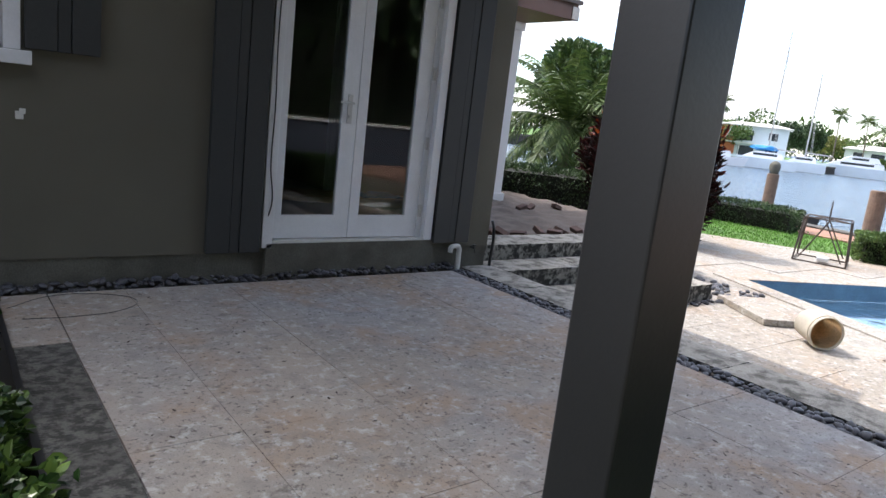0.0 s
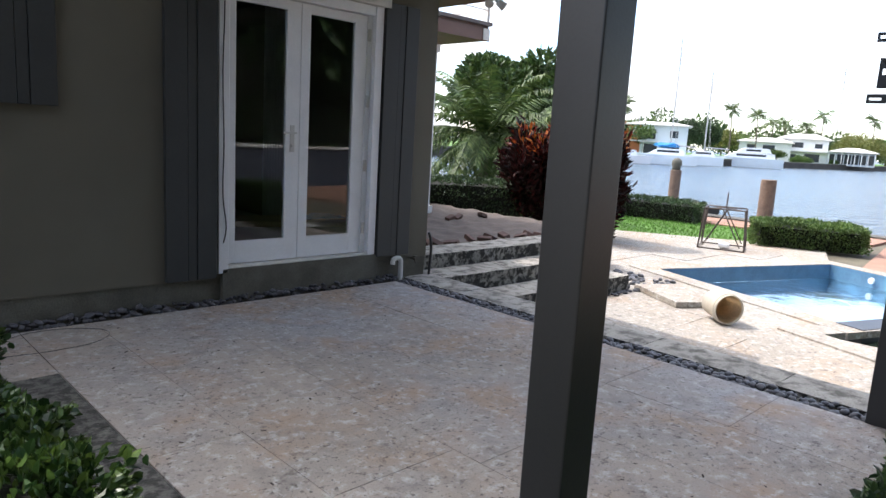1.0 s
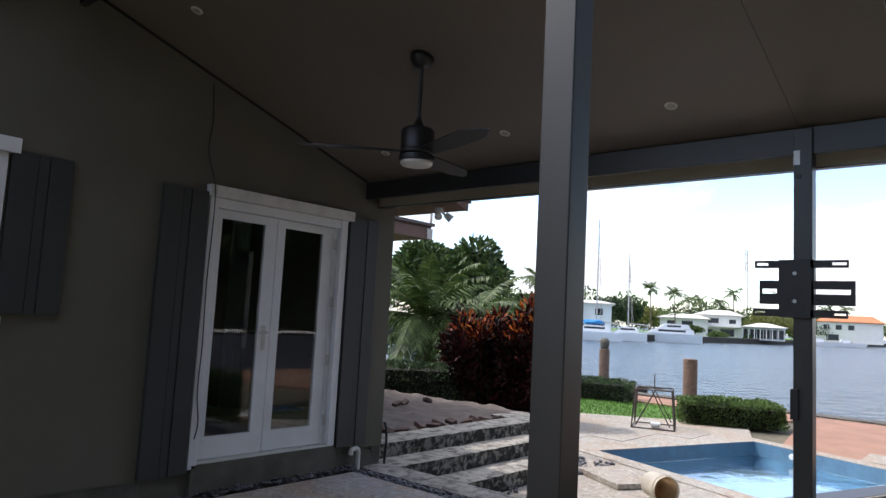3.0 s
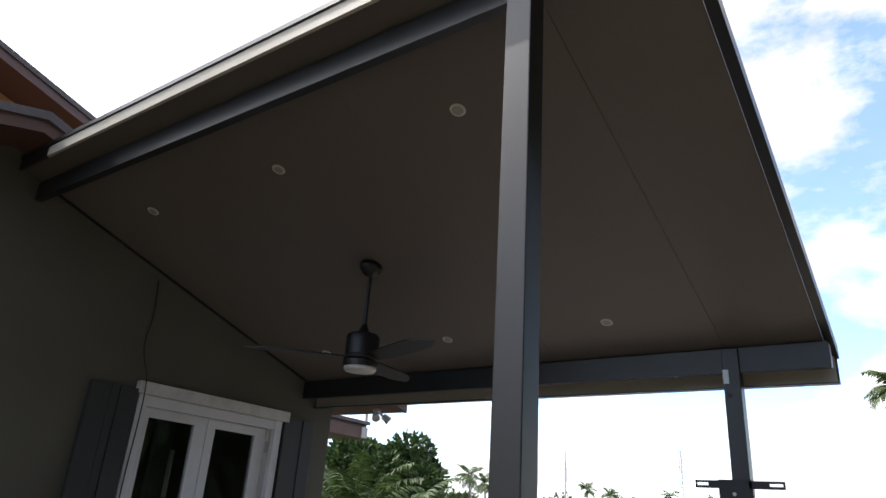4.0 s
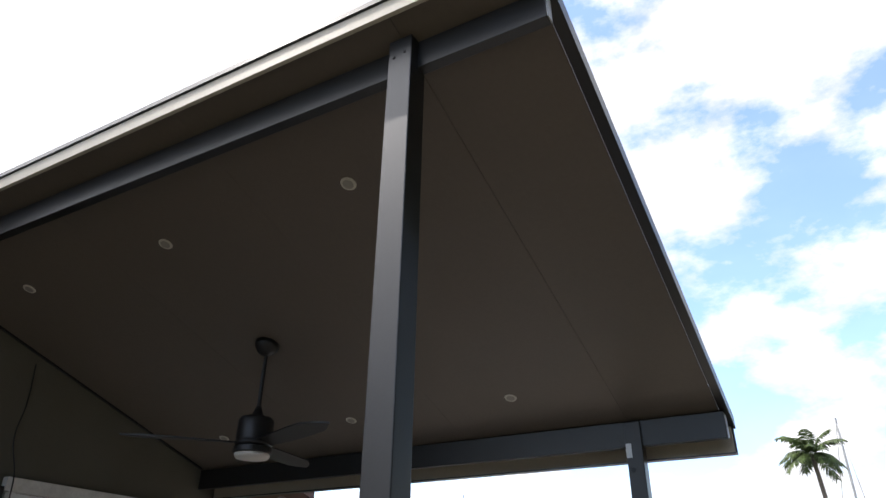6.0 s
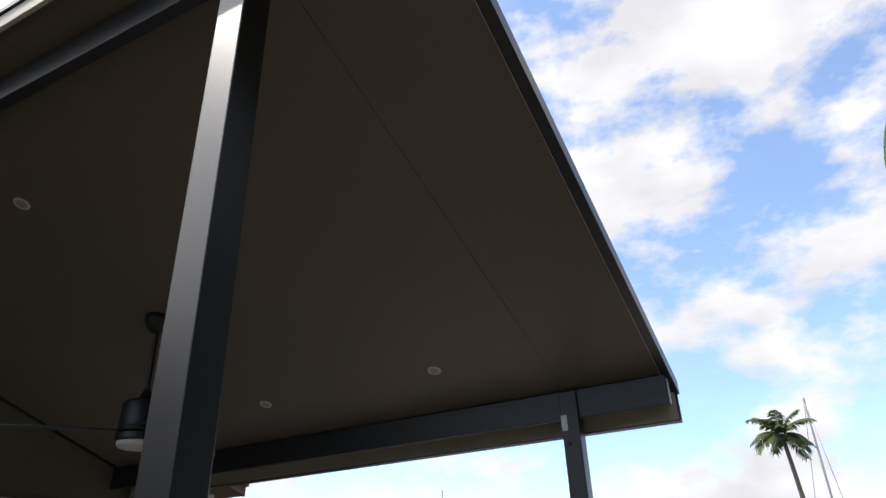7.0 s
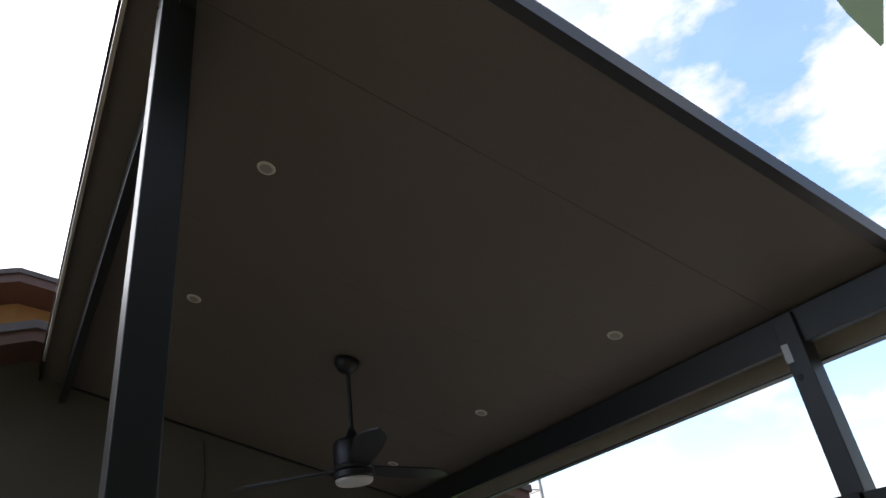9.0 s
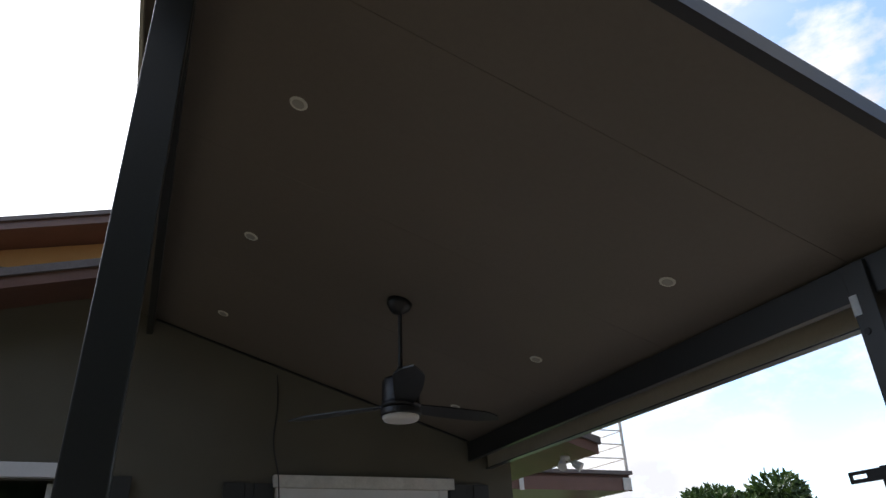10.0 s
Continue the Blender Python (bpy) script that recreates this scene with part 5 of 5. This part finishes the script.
def pile(x, y, top, r, cap, label):
    t = thing("mooring_pile", label, "pile", (x, y, -2.3), "mooring piles")
    bm = bmesh.new()
    lathe(bm, [(r, 0), (r, top + 2.3 - 0.02), (r * 0.93, top + 2.3)], 20)
    part("shaft", bm, WOOD, t, smooth=False)
    if cap:
        bm = bmesh.new()
        lathe(bm, [(r * 0.7, top + 2.3), (r * 0.8, top + 2.38), (r * 0.95, top + 2.5), (r * 0.9, top + 2.62), (r * 0.5, top + 2.70), (0.02, top + 2.72)], 14)
        part("cap", bm, PLINTH, t, "round grey cap", True)
pile(16.0, 2.05, 0.71, 0.19, False, "brown weathered mooring pile at the sea wall")
pile(20.6, 7.0, 0.62, 0.19, True, "brown weathered mooring pile with a round grey cap")
pile(15.92, -3.84, 0.6, 0.19, False, "brown weathered mooring pile at the sea wall")
pile(16.3, 4.1, -0.10, 0.11, False, "short dark mooring pile by the covered boat")
pile(16.2, 6.6, 0.12, 0.09, False, "short dark mooring pile by the covered boat")

HULLDARK = material("dark_boat_hull", (0.025, 0.027, 0.03), 0.4, vary=0.2, bump=0.05)
COVER = material("pale_boat_cover", (0.62, 0.60, 0.66), 0.8, vary=0.15, scale=5, fine=40, bump=0.2)


def hull(bm, length, beam_w, depth, free, bow=0.6, n=16, z0=0.0):
    """A boat's hull along x, bow at +x."""
    rows = []
    for i in range(n + 1):
        u = i / n
        w = beam_w * 0.5 * (1 - max(0, (u - 0.45) / 0.55) ** 2.2) * (0.86 + 0.14 * min(1, u * 4))
        sheer = free * (1 + 0.35 * bow * u * u)
        x = length * (u - 0.5)
        rows.append([bm.verts.new(q) for q in ((x - 0.10 * length * u ** 3, 0, z0 - depth), (x, w * 0.8, z0 - depth * 0.3), (x + 0.07 * length * u * u, w, z0 + sheer), (x + 0.07 * length * u * u, -w, z0 + sheer), (x, -w * 0.8, z0 - depth * 0.3))])
    for p, q in zip(rows, rows[1:]):
        for a in range(5):
            b = (a + 1) % 5
            bm.faces.new((p[a], p[b], q[b], q[a]))
    bm.faces.new(rows[0][::-1])
    bm.faces.new(rows[-1])
    bmesh.ops.recalc_face_normals(bm, faces=bm.faces)


ding = thing("covered_dinghy", "small dark boat with a pale cover behind the hedge", "boat", (16.65, 5.1, SEA + 0.25), turn=-78)
bm = bmesh.new()
hull(bm, 2.6, 1.3, 0.2, 0.95, 0.3)
part("hull", bm, HULLDARK, ding)
bm = bmesh.new()
blob(bm, (0.1, 0, 0.98), (0.85, 0.5, 0.06), 3, 3, 0.25)
part("cover", bm, COVER, ding, "pale crumpled cover", True)

# grass blades on the lawn that shows past the deck
rg = np.random.default_rng(9)
n = 26000
gx, gy = rg.uniform(8.6, 14.2, n), rg.uniform(-0.2, 8.5, n)
keep = (gx + 0.72 * gy > 11.2)
gx, gy = gx[keep], gy[keep]
P = np.stack([gx, gy, np.full(len(gx), -0.425)], axis=1)
gr = leaves("lawn_grass", P, np.tile(np.array([[0, 0, 1.6]]), (len(P), 1)), 0.07, 0.014, [BLADE], None, 9, 0.0)
tagged(gr, "short green lawn grass beyond the pool deck", "grass", kind="stuff")

# ---- far bank ----
def bank(name, pts, label):
    bm = bmesh.new()
    prism(bm, pts, -2.8, -0.5)
    structure(name, bm, SOIL if "spit" in name else GRASS, label, "land")
    t = thing(name + "_sea_wall", "dark concrete sea wall along the far bank", "sea wall", kind="structure")
    a, b = Vector((*pts[0], 0)), Vector((*pts[1], 0))
    d = (b - a).normalized()
    nrm = Vector((d.y, -d.x, 0))
    bm = bmesh.new()
    prism(bm, [(a + nrm * 0.4)[:2], (b + nrm * 0.4)[:2], b[:2], a[:2]], -2.8, -0.37)
    part("wall_face", bm, material("dark_sea_wall", (0.06, 0.055, 0.05), 0.9, vary=0.4, scale=0.4, fine=6, bump=0.3), t)
    bm = bmesh.new()
    prism(bm, [(a + nrm * 0.55)[:2], (b + nrm * 0.55)[:2], (b - nrm * 0.3)[:2], (a - nrm * 0.3)[:2]], -0.368, -0.10)
    part("cap", bm, PLINTH, t, "pale concrete cap")

bank("far_bank", [(60, 66.0), (420, 31), (460, 420), (60, 420)], "far bank of the canal with lawns")
bank("near_spit", [(44, -40), (120, -40), (120, -2.5), (44, -2.5)], "spit of land beyond the terrace")

EYE2 = Vector((-2.8, -5.06))
def facing(x, y):
    return math.degrees(math.atan2(y - EYE2.y, x - EYE2.x)) - 90

FARWHITE = material("white_house_paint", (0.78, 0.78, 0.76), 0.7, vary=0.06, scale=0.5, fine=5, bump=0.0)
FARBLUE = material("pale_blue_house_paint", (0.64, 0.71, 0.74), 0.7, vary=0.06, scale=0.5, fine=5, bump=0.0)
FARORANGE = material("coral_house_paint", (0.62, 0.20, 0.09), 0.7, vary=0.06, scale=0.5, fine=5, bump=0.0)
FARROOF = material("pale_flat_roof", (0.66, 0.64, 0.60), 0.8, vary=0.1, scale=0.6, fine=5, bump=0.0)
TILEROOF = material("orange_tile_roof", (0.52, 0.20, 0.09), 0.8, vary=0.2, scale=1, fine=8, bump=0.2)
DARKPANE = material("dark_far_window", (0.03, 0.04, 0.05), 0.15, vary=0.2, scale=0.6, fine=4, bump=0.0)


def block(parent, name, dims, mat, label=""):
    return boxed(name, dims, mat, parent, label)


def low_roof(parent, x0, x1, y0, y1, z, rise, mat):
    bm = bmesh.new()
    o = 0.7
    lo = [bm.verts.new(p) for p in ((x0 - o, y0 - o, z), (x1 + o, y0 - o, z), (x1 + o, y1 + o, z), (x0 - o, y1 + o, z))]
    top = [bm.verts.new((*v.co[:2], z + 0.25)) for v in lo]
    ym = (y0 + y1) / 2
    inset = (y1 - y0) / 2
    r = [bm.verts.new((x0 + inset * 0.7, ym, z + 0.25 + rise)), bm.verts.new((x1 - inset * 0.7, ym, z + 0.25 + rise))]
    bm.faces.new(lo[::-1])
    for i in range(4):
        j = (i + 1) % 4
        bm.faces.new((lo[i], lo[j], top[j], top[i]))
    bm.faces.new((top[0], top[1], r[1], r[0]))
    bm.faces.new((top[2], top[3], r[0], r[1]))
    bm.faces.new((top[1], top[2], r[1]))
    bm.faces.new((top[3], top[0], r[0]))
    return part("roof", bm, mat, parent)


def windows(wall_ob, spots, y):
    for x0, x1, z0, z1 in spots:
        boxed("window", (x0, x1, y - 0.06, y - 0.01, z0, z1), DARKPANE, wall_ob, "dark window")

ha = thing("waterfront_house", "two-storey white waterfront house with a coral red corner", "house", (126.6, 66.6, -0.5), turn=facing(126.6, 66.6))
wa = block(ha, "wall", (-4.5, 6.0, 0, 8, 0.0, 6.3), FARBLUE, "pale blue wall")
block(ha, "corner_wall", (-6.0, -3.2, -0.12, 7.5, 0.0, 6.3), FARORANGE, "coral red wall")
low_roof(ha, -6.0, 6.0, 0, 8, 6.3, 0.7, FARROOF)
block(ha, "balcony_slab", (-5.5, 3.0, -1.6, -0.02, 3.0, 3.25), FARWHITE)
for x in (-5.3, -2.4, 0.4, 2.9):
    block(ha, "balcony_post", (x - 0.08, x + 0.08, -1.55, -1.4, 0.0, 3.0), FARWHITE)
windows(wa, ((-2.6, -0.2, 3.6, 5.6), (2.6, 4.2, 4.0, 5.4), (-2.6, 0.5, 0.4, 2.6), (2.4, 4.6, 0.6, 2.4)), 0)

hb = thing("waterfront_house", "two-storey white house with a long low wing and veranda", "house", (198.8, 58.2, -0.5), turn=facing(198.8, 58.2))
wb = block(hb, "wall", (-10, 2, 0, 9, 0.0, 6.4), FARWHITE)
low_roof(hb, -10, 2, 0, 9, 6.4, 1.4, FARROOF)
wb2 = block(hb, "wing_wall", (2.02, 13, 0.8, 9, 0.0, 3.4), FARBLUE, "pale wall of the wing")
low_roof(hb, 2.8, 13, -1.2, 9, 3.5, 1.1, FARROOF)
block(hb, "lower_roof", (-12, 2.0, -2.2, -0.02, 3.1, 3.35), FARROOF)
windows(wb, ((-6.8, -4.0, 4.2, 5.6), (-1.2, 0.6, 4.2, 5.4), (-8.5, -5.5, 0.8, 2.4), (-3.5, 0.2, 0.5, 2.6)), 0)
windows(wb2, tuple((2.6 + 1.75 * i, 4.1 + 1.75 * i, 0.5, 3.0) for i in range(6)), 0.8)
for i in range(8):
    block(hb, "veranda_post", (2.2 + 1.52 * i, 2.42 + 1.52 * i, -1.5, -1.25, 0.0, 3.4), FARWHITE)
hc = thing("waterfront_house", "white house with an orange tiled roof", "house", (285.9, 47.8, -0.5), turn=facing(285.9, 47.8))
wc = block(hc, "wall", (-7, 14, 0, 9, 0.0, 7.6), FARWHITE)
low_roof(hc, -7, 14, 0, 9, 7.6, 2.4, TILEROOF)
windows(wc, ((-5, -3, 4.8, 6.6), (-1, 1, 4.8, 6.6), (3, 5, 4.8, 6.6), (-4, 0, 0.8, 3.0)), 0)
hd = thing("waterfront_house", "low pale house half hidden by trees", "house", (190.8, 70.1, -0.5), turn=facing(190.8, 70.1))
wd = block(hd, "wall", (-6, 7, 0, 8, 0.0, 5.0), FARWHITE)
low_roof(hd, -6, 7, 0, 8, 5.0, 1.2, FARROOF)
windows(wd, ((-4, -2, 3.2, 4.4), (0, 3, 3.2, 4.4)), 0)

HULLWHITE = material("white_gelcoat", (0.78, 0.80, 0.84), 0.25, vary=0.05, scale=0.6, fine=5, bump=0.0)
# white hulls tinted blue, painting in the shade on their near side
HULLSHADE = material("shaded_white_gelcoat", (0.68, 0.76, 0.83), 0.25, vary=0.05, scale=0.6, fine=5, bump=0.0)
ALU = material("grey_mast", (0.42, 0.42, 0.42), 0.4, 0.5, vary=0.1, scale=0.5, fine=4, bump=0.0)
BLUETARP = material("blue_tarp", (0.02, 0.22, 0.52), 0.7, vary=0.2, scale=1, fine=6, bump=0.1)


def raked(bm, x0, x1, half, z0, z1, rake0, rake1):
    """A cabin with sloping ends and a slightly crowned top."""
    rows = [[bm.verts.new((x, s * half, z)) for x, z in ((x0, z0), (x1, z0), (x1 - rake1 * 0.7, z0 + (z1 - z0) * 0.75), (x1 - rake1, z1 - 0.06), (x0 + rake0, z1), (x0 + rake0 * 0.55, z0 + (z1 - z0) * 0.7))] for s in (-1, 1)]
    bm.faces.new(rows[0])
    bm.faces.new(rows[1][::-1])
    for i in range(6):
        j = (i + 1) % 6
        bm.faces.new((rows[0][j], rows[0][i], rows[1][i], rows[1][j]))
    bmesh.ops.recalc_face_normals(bm, faces=bm.faces)


def cat(x, y, length, mast_at, mast_h, tarp):
    t = thing("catamaran", "white sailing catamaran moored at the far bank", "sailboat", (x, y, SEA), turn=facing(x, y) + 182)
    for s in (-1, 1):
        bm = bmesh.new()
        hull(bm, length, 1.5, 0.3, 1.7, 0.5)
        ob = part("hull", bm, HULLSHADE, t, "pale hull")
        ob.location = (0, s * 2.3, 0)
    boxed("deck", (-length * 0.46, length * 0.2, -2.3, 2.3, 1.35, 1.75), HULLWHITE, t)
    bm = bmesh.new()
    raked(bm, -length * 0.34, length * 0.16, 1.7, 1.752, 2.9, 0.5, 2.2)
    cab = part("cabin", bm, HULLWHITE, t)
    boxed("cabin_window", (-length * 0.26, length * 0.03, 1.71, 1.74, 2.2, 2.6), DARKPANE, cab)
    bm = bmesh.new()
    rod(bm, (mast_at, 0, 1.7), (mast_at, 0, mast_h), 0.16, 0.10, 8)
    mast = part("mast", bm, ALU, t)
    bm = bmesh.new()
    rod(bm, (mast_at, 0, 3.6), (mast_at - 4.6, 0, 3.4), 0.13, 0.13, 6)
    part("boom", bm, ALU, t)
    for e in ((length * 0.48, 0, 2.0), (mast_at - 1.0, 2.6, 1.8), (mast_at - 1.0, -2.6, 1.8)):
        bm = bmesh.new()
        rod(bm, (mast_at, 0, mast_h * 0.96), e, 0.03, seg=4)
        part("stay", bm, ALU, t)
    if tarp:
        bm = bmesh.new()
        blob(bm, (-length * 0.1, 0, 3.5), (2.4, 1.5, 0.55), 2, 2, 0.3)
        part("tarp", bm, BLUETARP, t, "blue tarpaulin")
    return t


cat(116.3, 60.1, 13.5, -2.0, 23.6, True)
cat(131.2, 59.8, 10.0, -1.3, 18.6, False)
yt = thing("motor_yacht", "white motor yacht moored at the far bank", "yacht", (145.5, 56.3, SEA), turn=facing(145.5, 56.3) + 6)
bm = bmesh.new()
hull(bm, 15.5, 4.2, 0.4, 1.9, 0.4)
ob = part("hull", bm, HULLSHADE, yt, "pale hull")
ob.rotation_euler = (0, 0, math.pi)
bm = bmesh.new()
raked(bm, -4.6, 6.2, 1.7, 1.6, 3.0, 3.2, 0.4)
c1 = part("cabin", bm, HULLWHITE, yt)
boxed("cabin_window", (-1.6, 4.2, -1.73, -1.705, 2.3, 2.75), DARKPANE, c1)
bm = bmesh.new()
raked(bm, -1.6, 5.4, 1.4, 3.002, 4.1, 2.0, 0.8)
c2 = part("flybridge", bm, HULLWHITE, yt)
boxed("screen", (0.3, 3.2, -1.43, -1.405, 3.35, 3.75), DARKPANE, c2)
for (x, y, L, lab) in ((105.0, 59.9, 8.0, "small white motor boat moored at the far bank"), (236.8, 44.5, 9.0, "small white boat moored at the far bank"), (262.8, 41.6, 12.0, "white boat moored at the far bank")):
    sb = thing("small_boat", lab, "boat", (x, y, SEA), turn=facing(x, y) + 10)
    bm = bmesh.new()
    hull(bm, L, 2.6, 0.3, 1.3, 0.5)
    part("hull", bm, HULLWHITE, sb)
    bm = bmesh.new()
    raked(bm, -1.9, 1.5, 0.9, 1.3, 2.4, 0.9, 0.2)
    part("cabin", bm, HULLWHITE, sb)
for (x, y, h) in ((252.8, 45.4, 15.0), (112.5, 69.5, 13.0), (126.5, 71.3, 16.0)):
    sb = thing("moored_sailboat", "sailing boat with a bare mast", "sailboat", (x, y, SEA), turn=facing(x, y) + 20)
    bm = bmesh.new()
    hull(bm, 9, 2.6, 0.3, 1.3, 0.5)
    part("hull", bm, HULLWHITE, sb)
    bm = bmesh.new()
    rod(bm, (0.4, 0, 1.2), (0.4, 0, h), 0.10, 0.07, 6)
    part("mast", bm, ALU, sb)

r7 = random.Random(7)
def bankward(x, y):
    """Moves a spot on the bank back along its line of sight; gives the spot and the growth in range."""
    line = 60.1 - 0.091 * (x - 106)
    f = (y + 5.06) / (line + 5.06)
    return (x + 2.8) * f - 2.8, y, f


def farpalm(x, y, h, size):
    x, y, f = bankward(x, y)
    h, size = h * f * 0.84, size * (0.5 + 0.5 * f)
    return palm("coconut_palm", "tall coconut palm on the far bank", (x, y, -0.5), h, 0.16, 18, size, FAR_PALM, int(x * 7) % 997, 14, 0.22, size * 0.34, lean=(r7.uniform(-0.8, 0.8), 0.3))

for x, y, h, s in ((99.4, 62.6, 11.6, 2.9), (103.9, 62.5, 10.4, 2.6), (182.8, 64.1, 14.0, 3.3), (150.7, 70.9, 11.4, 2.8), (139.6, 69.0, 12.0, 2.6), (163.7, 68.6, 10.0, 3.0), (174.8, 71.4, 10.4, 3.0), (157.7, 74.8, 10.0, 3.0), (215.9, 59.4, 14.5, 3.4), (232.9, 61.1, 12.0, 3.2), (258.9, 54.5, 12.5, 3.2), (280.9, 52.0, 14.0, 3.4)):
    farpalm(x, y, h, s)
for i, (x, y, h, cr, mt) in enumerate(((121.5, 71.4, 3.5, (3.6, 3.6, 4.2), DARK_LEAF), (130.6, 69.2, 3.0, (2.8, 2.8, 4.6), DARK_LEAF), (136.6, 73.1, 2.5, (3.4, 3.4, 3.0), OLIVE_LEAF), (145.6, 77.1, 2.5, (4.2, 4.2, 3.6), BUSH_LEAF), (168.8, 73.6, 2.5, (4.5, 4.5, 3.8), BUSH_LEAF), (178.8, 76.5, 3.0, (4.5, 4.5, 4.6), TREE_LEAF), (203.9, 63.7, 3.2, (6.0, 6.0, 5.2), OLIVE_LEAF), (213.9, 60.5, 2.6, (6.0, 6.0, 4.6), OLIVE_LEAF), (226.9, 63.3, 3.0, (5.5, 5.5, 4.8), BUSH_LEAF), (243.9, 56.8, 2.5, (6, 6, 4.2), TREE_LEAF), (257.0, 62.7, 3, (6, 6, 5.0), BUSH_LEAF), (285.9, 47.8, 3, (7, 7, 5.0), TREE_LEAF), (104.4, 71.6, 3.0, (4.5, 4.5, 3.0), BUSH_LEAF), (95.3, 73.8, 3.0, (4.5, 4.5, 3.6), TREE_LEAF), (86.2, 72.9, 3.0, (4.5, 4.5, 3.4), BUSH_LEAF), (311.0, 51.4, 3, (8, 8, 5.0), TREE_LEAF), (340.9, 46.7, 3, (8, 8, 5.0), BUSH_LEAF), (160.7, 64.5, 1.0, (2.2, 2.2, 1.6), PALM_LEAF), (172.8, 58.2, 0.4, (2.6, 2.6, 1.2), BUSH_LEAF), (193.8, 54.7, 0.3, (4.0, 1.5, 0.9), BUSH_LEAF), (206.8, 52.9, 0.3, (4.0, 1.5, 0.9), DARK_LEAF))):
    x, y, f = bankward(x, y)
    h, cr = h * f, tuple(c * f for c in cr)
    tree("bank_tree", "green garden tree on the far bank", (x, y, -0.5), h, cr, 3400, 0.62 if cr[0] > 3 else 0.4, [mt], 100 + i, 24, 0.2)
palm("coconut_palm", "tall coconut palm with drooping dark fronds", (56.2, -4.1, -0.5), 13.1, 0.17, 26, 2.6, FAR_PALM, 77, 22, 0.16, 0.85, lean=(-0.6, 0.5))
sm = thing("moored_sailboat", "sailing boat with a bare mast beside the tall palm", "sailboat", (59.0, -5.75, SEA), turn=30)
bm = bmesh.new()
hull(bm, 11, 3.0, 0.3, 1.4, 0.5)
part("hull", bm, HULLWHITE, sm)
bm = bmesh.new()
rod(bm, (0, 0, 1.2), (0, 0, 17.4), 0.12, 0.09, 6)
part("mast", bm, ALU, sm)
for e in ((5.0, 0, 1.5), (-4.5, 1.0, 1.5)):
    bm = bmesh.new()
    rod(bm, (0, 0, 17.2), e, 0.03, seg=4)
    part("stay", bm, ALU, sm)

# lattice mast far behind the houses
tower = thing("radio_mast", "thin pale lattice radio mast far behind the trees", "radio mast", (313.5, 88.8, -0.5))
TH = 38.6
for i in range(3):
    a = i * 2.0944
    bm = bmesh.new()
    rod(bm, (0.9 * math.cos(a), 0.9 * math.sin(a), 0), (0.5 * math.cos(a), 0.5 * math.sin(a), TH), 0.13, 0.10, 5)
    part("leg", bm, ALU, tower)
bm = bmesh.new()
for i in range(16):
    a, b = i * 2.0944, (i + 1) * 2.0944
    rod(bm, (0.85 * math.cos(a), 0.85 * math.sin(a), TH * i / 16), (0.8 * math.cos(b), 0.8 * math.sin(b), TH * (i + 1) / 16), 0.07, 0.07, 4)
part("lacing", bm, ALU, tower)

# woods behind the far houses
rw = np.random.default_rng(55)
Ps, Ns = [], []
for k in range(64):
    x = 96 + k * 5.2
    c = np.array([x, 92 - 0.08 * (x - 88) + rw.uniform(-4, 4), rw.uniform(3.0, 7.6)])
    rad = np.array([rw.uniform(3.2, 5.5), 3.5, rw.uniform(2.4, 4.4)])
    d = rw.normal(0, 1, (420, 3))
    d /= np.linalg.norm(d, axis=1)[:, None]
    Ps.append(c + d * rad * (rw.random((420, 1)) ** 0.3))
    Ns.append(d)
far = leaves("far_woods", np.concatenate(Ps), np.concatenate(Ns), 0.95, 0.5, [BUSH_LEAF, TREE_LEAF], None, 56, pick=(rw.random(64 * 420) < 0.5).astype(int))
tagged(far, "line of green trees behind the far houses", "trees", kind="stuff")
# dry leaves and crumbs on the patio
n = 230
P = np.stack([rw.uniform(-1.3, 1.7, n), rw.uniform(-4.1, -0.2, n), np.full(n, 0.006)], axis=1)
lit = leaves("leaf_litter", P, np.concatenate([rw.normal(0, 1, (n, 2)), np.zeros((n, 1))], axis=1) * 2, 0.028, 0.012, [material("dry_leaf", (0.05, 0.035, 0.025), 0.9, vary=0.3, bump=0.0)], None, 57, 0.0)
for v in lit.data.vertices:
    v.co.z = 0.003 + abs(v.co.z - 0.006) * 0.2
tagged(lit, "dry leaf scraps scattered on the paving", "leaf litter", kind="stuff")
